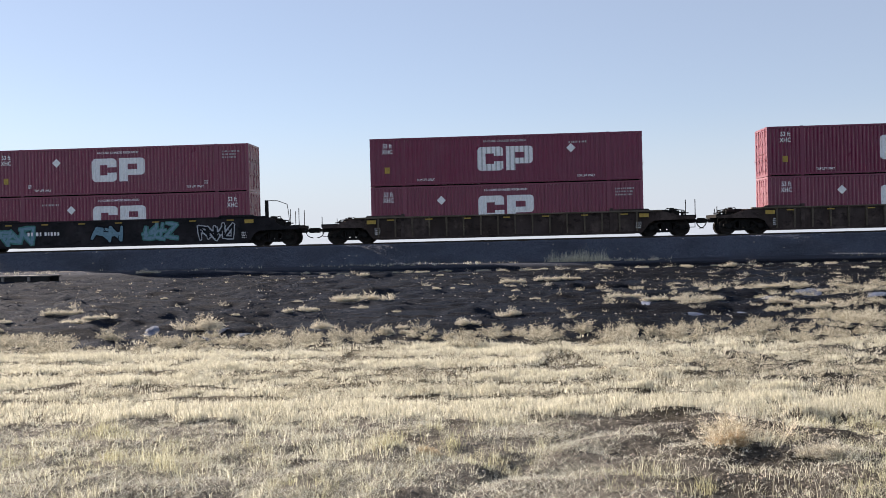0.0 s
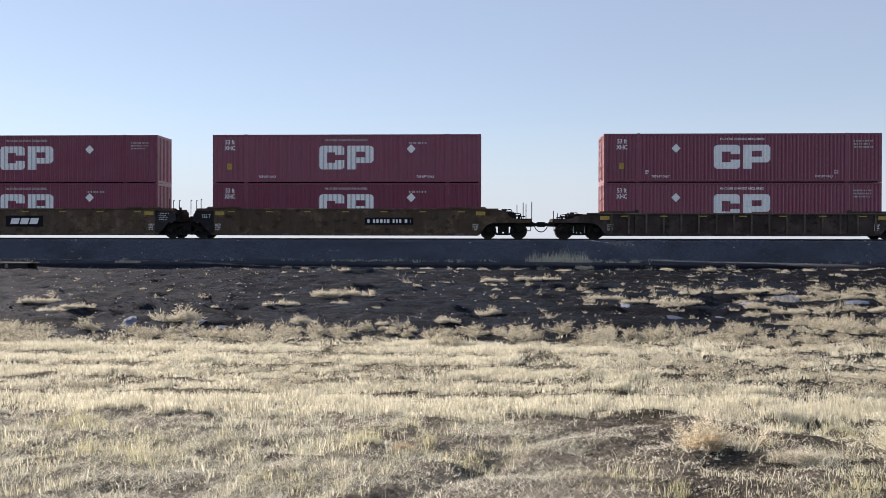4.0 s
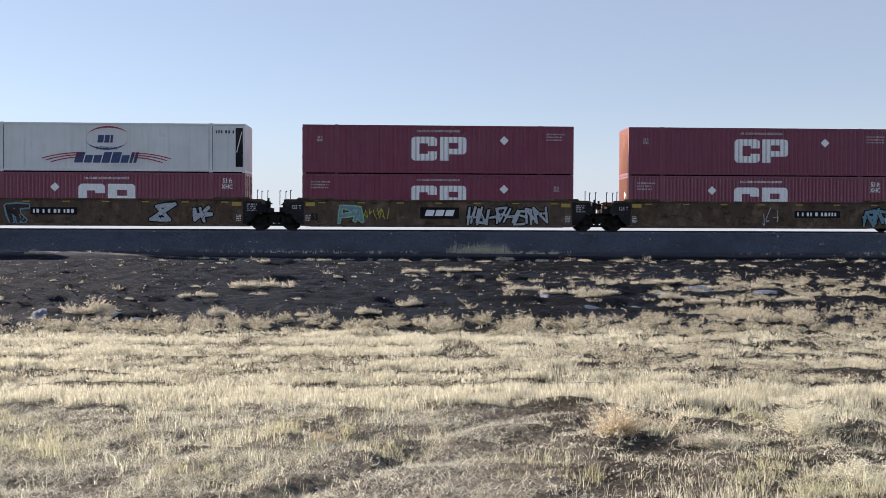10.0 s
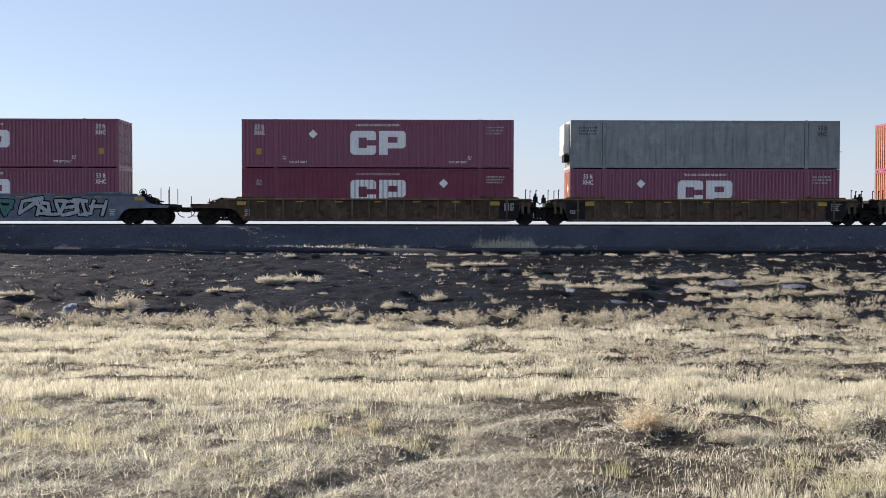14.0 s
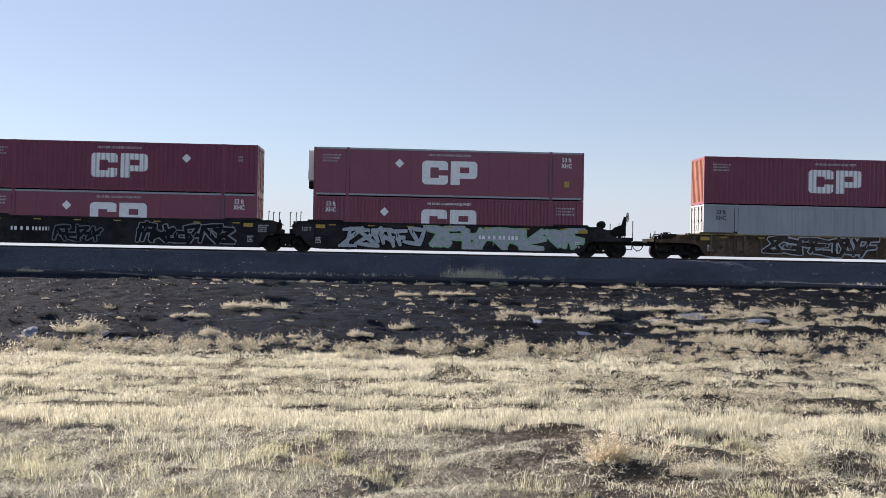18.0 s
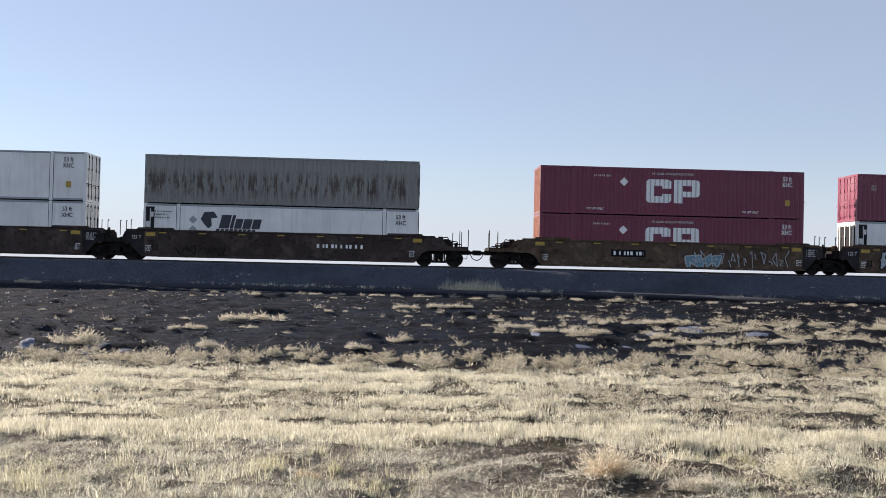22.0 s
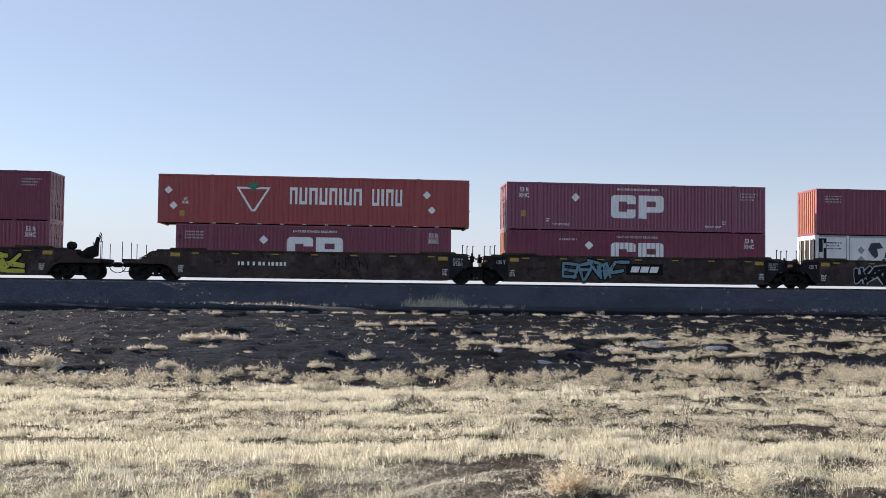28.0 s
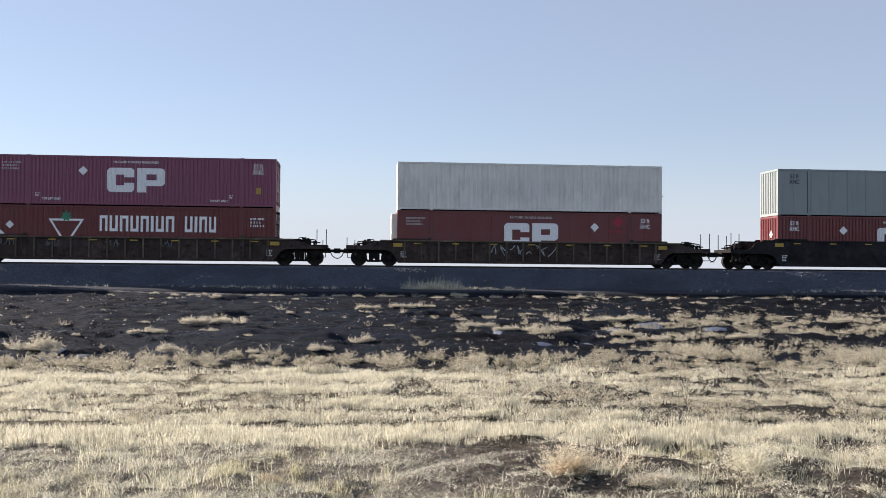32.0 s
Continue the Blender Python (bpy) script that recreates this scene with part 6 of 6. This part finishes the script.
# ---- track pieces ----
rail_profile = [(-0.075, -0.172), (0.075, -0.172), (0.075, -0.16), (0.012, -0.145), (0.010, -0.05), (0.037, -0.038), (0.037, -0.006), (0.028, 0.0), (-0.028, 0.0), (-0.037, -0.006), (-0.037, -0.038), (-0.010, -0.05), (-0.012, -0.145), (-0.075, -0.16)]
for y in (-0.7175, 0.7175):
    part("rail", shared("rail", lambda: Solid().prism(rail_profile, -140, 140, "x")), RAIL, track, "", (0, TRACK_Y + y, RAIL_TOP))
for k in range(118):
    part("tie", shared("tie", lambda: Solid().box(-0.11, 0.11, -1.29, 1.29, -0.36, -0.172)), TIE, track, "", (-30 + k * 0.51, TRACK_Y, RAIL_TOP))


# ---- the train ----
ART_L, ART_M, ART_R, SOLO = "cj", "jj", "jc", "cc"
N = "mark length diamond left lift tag"            # newer red box, its number by the leading end
NF = N + " flip"
NB = "mark length diamond left"
NBF = NB + " flip"
W = "mark small diamond"
WF = W + " flip"
WC = "mark count diamond left length lift tag"
WCF = "mark count diamond length flip lift"
TOP, LOW = "riding on top", "in the well"

# centre along the train at the start, ends, ribs, paint, looks, plates, upper box, lower box: (style, paint, doors, marks)
TRAIN = [
    (-23.20, SOLO, 0, BLACK, "black", "pipe", ("fine", MAROON, "r", NF), ("fine", MAROON, "r", "mark count diamond left length")),
    (0.33, SOLO, 1, DARK_BROWN, "grimy brown", "", ("wavy", CRIMSON, "r", WCF + " tag"), ("fine", MAROON, "r", NBF)),
    (23.69, SOLO, 1, DARK_BROWN, "grimy brown", "", ("fine", CRIMSON, "l", WCF + " tag"), ("fine", MAROON, "l", NBF)),
    (47.11, ART_L, 0, BROWN, "dirty yellow-brown", "", ("wavy", CRIMSON, "l", WF), ("wavy", CRIMSON, "l", WF)),
    (66.63, ART_M, 0, BROWN, "dirty yellow-brown", "", ("wavy", CRIMSON, "l", WF), ("wavy", CRIMSON, "l", "mark count length flip diamond")),
    (86.14, ART_R, 0, BROWN, "dirty yellow-brown", "", ("wavy", MAROON, "l", WCF + " tag"), ("wavy", CRIMSON, "l", "mark count length flip diamond")),
    (109.55, SOLO, 1, DARK_BROWN, "grimy brown", "", ("fine", MAROON, "l", NF), ("fine", MAROON, "l", NBF)),
    (133.02, ART_L, 1, BROWN, "dirty yellow-brown", "", ("fine", MAROON, "r", N), ("wavy", CRIMSON, "r", "mark count length flip diamond")),
    (152.51, ART_M, 1, BROWN, "dirty yellow-brown", "", ("wavy", CRIMSON, "r", WC), ("wavy", CRIMSON, "r", "mark count diamond left length")),
    (172.05, ART_R, 1, BROWN, "dirty yellow-brown", "", ("wavy", CRIMSON, "r", W), ("wavy", CRIMSON, "l", "mark count length flip diamond")),
    (195.44, SOLO, 1, DARK_BROWN, "grimy brown", "", ("wavy", CRIMSON, "l", WC), ("wavy", CRIMSON, "l", WF)),
    (218.88, ART_L, 0, BROWN, "dirty yellow-brown", "53 tall", ("flat", DULL_WHITE, "l", "rail"), ("fine", MAROON, "r", NB)),
    (238.39, ART_M, 0, BROWN, "dirty yellow-brown", "53", ("wavy", CRIMSON, "l", WF), ("wavy", CRIMSON, "l", W)),
    (257.87, ART_R, 0, BROWN, "dirty yellow-brown", "", ("wavy", CRIMSON, "r", WF), ("fine", MAROON, "r", NB)),
    (281.38, SOLO, 0, BLACK, "black low-sided", "both", ("fine", PURPLE, "r", N), ("fine", PURPLE, "r", N)),
    (304.86, SOLO, 0, BLUE_GREY, "blue-grey", "", ("fine", PURPLE, "r", N), ("fine", PURPLE, "r", NB)),
    (328.27, ART_L, 1, BROWN, "dirty yellow-brown", "", ("fine", PURPLE, "l", NF), ("wavy", CRIMSON, "l", WF)),
    (347.80, ART_M, 1, BROWN, "dirty yellow-brown", "", ("flat", SMEARED, "r", "length reefer"), ("fine", PURPLE, "r", NBF)),
    (367.28, ART_R, 1, BROWN, "dirty yellow-brown", "", ("wavy", CRIMSON, "r", W), ("wavy", CRIMSON, "r", "mark count diamond left")),
    (390.65, ART_L, 0, BLACK, "black", "", ("wavy", CRIMSON, "r", W), ("fine", MAROON, "r", NBF)),
    (410.11, ART_M, 0, BLACK, "black", "53", ("wavy", CRIMSON, "r", W), ("flat", MAROON, "r", "mark length diamond left reefer")),
    (429.55, ART_R, 0, BLACK, "black", "53 tall", ("flat", MAROON, "r", "mark length diamond left reefer tag"), ("fine", MAROON, "r", NBF)),
    (453.03, SOLO, 1, BROWN, "dirty yellow-brown", "", ("wavy", CRIMSON, "r", W), ("flat", SILVER, "l", "length flip unit")),
    (476.40, ART_L, 0, DARK_BROWN, "grimy brown", "tall", ("flat", WHITE, "r", "mark length temp pod tag diamond"), ("wavy", RUST_RED, "r", "tire")),
    (495.72, ART_M, 0, DARK_BROWN, "grimy brown", "", ("flat", WHITE, "r", "bison length vent tag"), ("flat", WHITE, "r", "length vent")),
    (515.24, ART_R, 0, DARK_BROWN, "grimy brown", "53", ("wavy", RUSTY_GREY, "r", "plain"), ("flat", WHITE, "r", "bison length vent")),
    (538.66, ART_L, 0, BROWN, "dirty yellow-brown", "", ("wavy", CRIMSON, "r", WC), ("wavy", CRIMSON, "r", "mark count diamond left length")),
    (558.12, ART_M, 0, BROWN, "dirty yellow-brown", "53", ("wavy", CRIMSON, "l", WF), ("flat", WHITE, "r", "quick late vent")),
    (577.53, ART_R, 0, BROWN, "dirty yellow-brown", "53 tall", ("fine", MAROON, "l", NF), ("flat", WHITE, "l", "quick bay")),
    (600.91, ART_L, 0, DARK_BROWN, "grimy brown", "", ("fine", WHITE, "r", "bison lift"), ("flat", WHITE, "r", "length vent")),
    (620.29, ART_M, 0, DARK_BROWN, "grimy brown", "", ("wavy", CRIMSON, "r", W), ("wavy", CRIMSON, "r", W)),
    (639.86, ART_R, 0, DARK_BROWN, "grimy brown", "tall", ("wavy", CRIMSON, "r", WF), ("fine", MAROON, "r", NB)),
    (663.17, ART_L, 0, DARK_BROWN, "grimy brown", "", ("wavy", TIRE_RED, "r", "tire"), ("fine", MAROON, "r", NB)),
    (682.67, ART_M, 0, DARK_BROWN, "grimy brown", "", ("fine", PURPLE, "l", NF), ("wavy", CRIMSON, "r", "mark count diamond left length")),
    (702.11, ART_R, 0, DARK_BROWN, "grimy brown", "tall", ("wavy", CRIMSON, "r", W), ("flat", WHITE, "r", "bison length vent")),
    (725.60, SOLO, 1, DARK_BROWN, "grimy brown", "", ("fine", PURPLE, "l", NF), ("wavy", GREEN, "r", "panel diamond left")),
    (748.97, SOLO, 1, DARK_BROWN, "grimy brown", "", ("fine", PURPLE, "r", N), ("wavy", RUST_RED, "r", "tire")),
    (772.29, SOLO, 1, DARK_BROWN, "grimy brown", "", ("wavy", CREAM, "r", "plain"), ("flat", RUST_RED, "r", "mark length diamond temp reefer")),
    (795.78, SOLO, 0, BLACK, "black", "both", ("flat", GREENISH, "r", "length flip"), ("fine", RUST_RED, "r", NBF)),
]
CARS, MOVERS = [], []
for k, (s, ends, ribs, mat, looks, plates, upper, lower) in enumerate(TRAIN):
    low_deck = looks == "black low-sided"
    car = well_car(ends, ribs, mat, looks, plates, k, "low" if low_deck else "std")
    CARS.append(car)
    MOVERS.append((car, s, RAIL_TOP))
    style, m, doors, marks = lower
    MOVERS.append((container(style, LOW, m, doors, marks, 100 + k), s, RAIL_TOP + 0.41))
    style, m, doors, marks = upper
    long = 18.29 if m is TIRE_RED else 16.15
    MOVERS.append((container(style, TOP, m, doors, marks, 200 + k, long), s, RAIL_TOP + 0.41 + TALL + 0.015))

# paint and marks on the cars, by their order in the train
spray(CARS[0], -7.6, -5.4, 0.35, 1.45, BLUE_SPRAY, TEAL, 3, 1)
spray(CARS[0], -1.5, 0.2, 0.35, 1.4, BLUE_SPRAY, BLACK_SPRAY, 2, 2)
spray(CARS[0], 1.6, 3.6, 0.45, 1.5, BLUE_SPRAY, TEAL, 3, 3)
spray(CARS[0], 5.0, 7.0, 0.45, 1.35, BLACK_SPRAY, GREY_SPRAY, 4, 4)
number_plate(CARS[0], -4.7, False, 2.0)
number_plate(CARS[3], -3.6, True, 2.4)
scrawl(CARS[3], 1.0, 3.0, 0.4, 1.35, GREY_SPRAY, 3, 5)
scrawl(CARS[3], -6.2, -4.8, 0.4, 1.4, GREY_SPRAY, 6, 6)
scrawl(CARS[3], 3.6, 5.6, 0.6, 1.2, BLUE_SPRAY, 8, 7)
fleet_plate(CARS[4], -0.05)
number_plate(CARS[5], 2.6, True, 2.6)
for x in (-1.7, -0.7, 0.4, 1.5, 3.4, 4.4):
    spray(CARS[10], x - 0.38, x + 0.38, 0.4, 1.35, DARK_BROWN, FAINT_SPRAY, 1, int(x * 10) + 40, wild=0.35)
number_plate(CARS[11], -3.0, True, 2.4)
for x in (3.4, 5.6):
    spray(CARS[11], x - 0.45, x + 0.45, 0.35, 1.45, GREY_SPRAY, BLACK_SPRAY, 1, int(x * 7), wild=0.05)
spray(CARS[11], -5.6, -4.6, 0.3, 1.5, DARK_BROWN, BLUE_SPRAY, 1, 9)
fleet_plate(CARS[12], 0.05)
spray(CARS[12], -5.8, -4.6, 0.3, 1.45, BLUE_SPRAY, GREEN_SPRAY, 2, 11)
scrawl(CARS[12], -4.4, -2.9, 0.6, 1.3, YELLOW_SPRAY, 6, 12)
spray(CARS[12], 1.8, 6.4, 0.3, 1.45, GREY_SPRAY, BLACK_SPRAY, 8, 13)
number_plate(CARS[13], 3.4, True, 2.5)
spray(CARS[13], 6.3, 7.7, 0.3, 1.4, BLUE_SPRAY, BLACK_SPRAY, 2, 14)
scrawl(CARS[13], -0.3, 1.0, 0.3, 1.4, GREY_SPRAY, 3, 15)
number_plate(CARS[14], -4.2, False, 2.0)
spray(CARS[15], -3.4, 1.7, 0.35, 1.6, TEAL, BLACK_SPRAY, 6, 16)
spray(CARS[15], 2.5, 7.2, 0.4, 1.55, GREY_SPRAY, BLACK_SPRAY, 6, 17)
number_plate(CARS[19], -2.9, False, 2.2)
spray(CARS[19], -5.4, -1.2, 0.4, 1.6, BLACK_SPRAY, FAINT_SPRAY, 6, 18)
spray(CARS[20], -3.5, -1.0, 0.3, 1.3, BLACK_SPRAY, FAINT_SPRAY, 4, 19)
spray(CARS[20], 1.2, 6.7, 0.3, 1.45, BLACK_SPRAY, DULL_SPRAY, 6, 20)
number_plate(CARS[20], -5.0, False, 2.2)
spray(CARS[21], -6.3, -1.5, 0.3, 1.55, GREY_SPRAY, BLACK_SPRAY, 5, 21)
spray(CARS[21], -1.3, 8.0, 0.3, 1.6, GREY_SPRAY, GREEN_SPRAY, 8, 22)
number_plate(CARS[21], 3.0, False, 2.4)
spray(CARS[22], -4.1, 2.2, 0.35, 1.4, DARK_BROWN, GREY_SPRAY, 7, 23, y=-SILL_Y - 0.14)
scrawl(CARS[22], 4.2, 5.8, 0.5, 1.35, GREY_SPRAY, 7, 24, y=-SILL_Y - 0.14)
number_plate(CARS[23], -3.4, False, 2.8)
fleet_plate(CARS[24], -0.4)
spray(CARS[24], -5.2, -3.4, 0.4, 1.4, GREY_SPRAY, BLUE_SPRAY, 3, 25)
number_plate(CARS[25], 3.5, False, 2.8)
scrawl(CARS[25], -6.2, -3.2, 0.3, 0.9, BLACK_SPRAY, 8, 26)
number_plate(CARS[26], -2.7, True, 1.8)
scrawl(CARS[26], 1.3, 7.2, 0.3, 1.4, GREY_SPRAY, 16, 27)
spray(CARS[26], 1.0, 2.8, 0.25, 1.0, BLUE_SPRAY, GREY_SPRAY, 3, 28)
spray(CARS[27], -6.5, -1.2, 0.35, 1.6, GREY_SPRAY, BLACK_SPRAY, 7, 29)
fleet_plate(CARS[27], 0.0)
spray(CARS[27], 1.4, 5.8, 0.3, 1.6, BLUE_SPRAY, BLACK_SPRAY, 5, 30)
spray(CARS[28], -5.0, -1.3, 0.3, 1.6, GREEN_SPRAY, BLACK_SPRAY, 4, 31)
number_plate(CARS[28], 3.1, False, 2.0)
scrawl(CARS[28], 0.5, 3.8, 1.0, 1.5, GREY_SPRAY, 8, 32)
number_plate(CARS[29], -3.6, False, 2.4)
spray(CARS[29], -0.8, 4.6, 0.3, 1.6, GREEN_SPRAY, TEAL, 6, 33)
spray(CARS[30], -7.0, 7.0, 0.3, 1.55, TEAL, GREEN_SPRAY, 14, 34)
spray(CARS[31], -6.5, -0.8, 0.3, 1.6, DARK_BROWN, GREY_SPRAY, 6, 35)
spray(CARS[31], 0.8, 6.6, 0.25, 1.5, YELLOW_SPRAY, BLACK_SPRAY, 6, 36)
number_plate(CARS[32], -3.0, False, 2.9)
scrawl(CARS[32], 1.0, 3.2, 0.7, 1.5, BLACK_SPRAY, 8, 37)
spray(CARS[33], -4.5, -1.0, 0.3, 1.5, BLUE_SPRAY, BLACK_SPRAY, 5, 38)
fleet_plate(CARS[33], 0.4)
spray(CARS[34], -5.6, 1.2, 0.25, 1.5, BLACK_SPRAY, GREY_SPRAY, 7, 39)
number_plate(CARS[34], 3.6, False, 2.6)
for k, word in enumerate("TEXR"):
    writing(word, 0.92, FAINT_SPRAY, CARS[35], 2.04 + 1.02 * k, -SILL_Y - 0.012, 0.88, "faint sprayed letter")
for k, x in enumerate((-7.1, -4.6, -1.2, 1.9)):
    scrawl(CARS[36], x - 0.45, x + 0.35, 0.9, 1.4, FAINT_SPRAY, 4, 41 + k)
scrawl(CARS[37], -2.5, 1.5, 0.6, 1.3, GREY_SPRAY, 8, 50)


# ---- the train rolls towards -x at about 23.6 m/s ----
def travelled(t):
    return 23.5578 * t + 0.0079177 * t * t


def motions():
    for ob, s, z in MOVERS:
        walk(ob, [(t, pose(s - travelled(t), TRACK_Y, z)) for t in (0.0, 4.0, 8.0, 12.0, 16.0, 20.0, 24.0, 28.0, 32.0)])


motions()
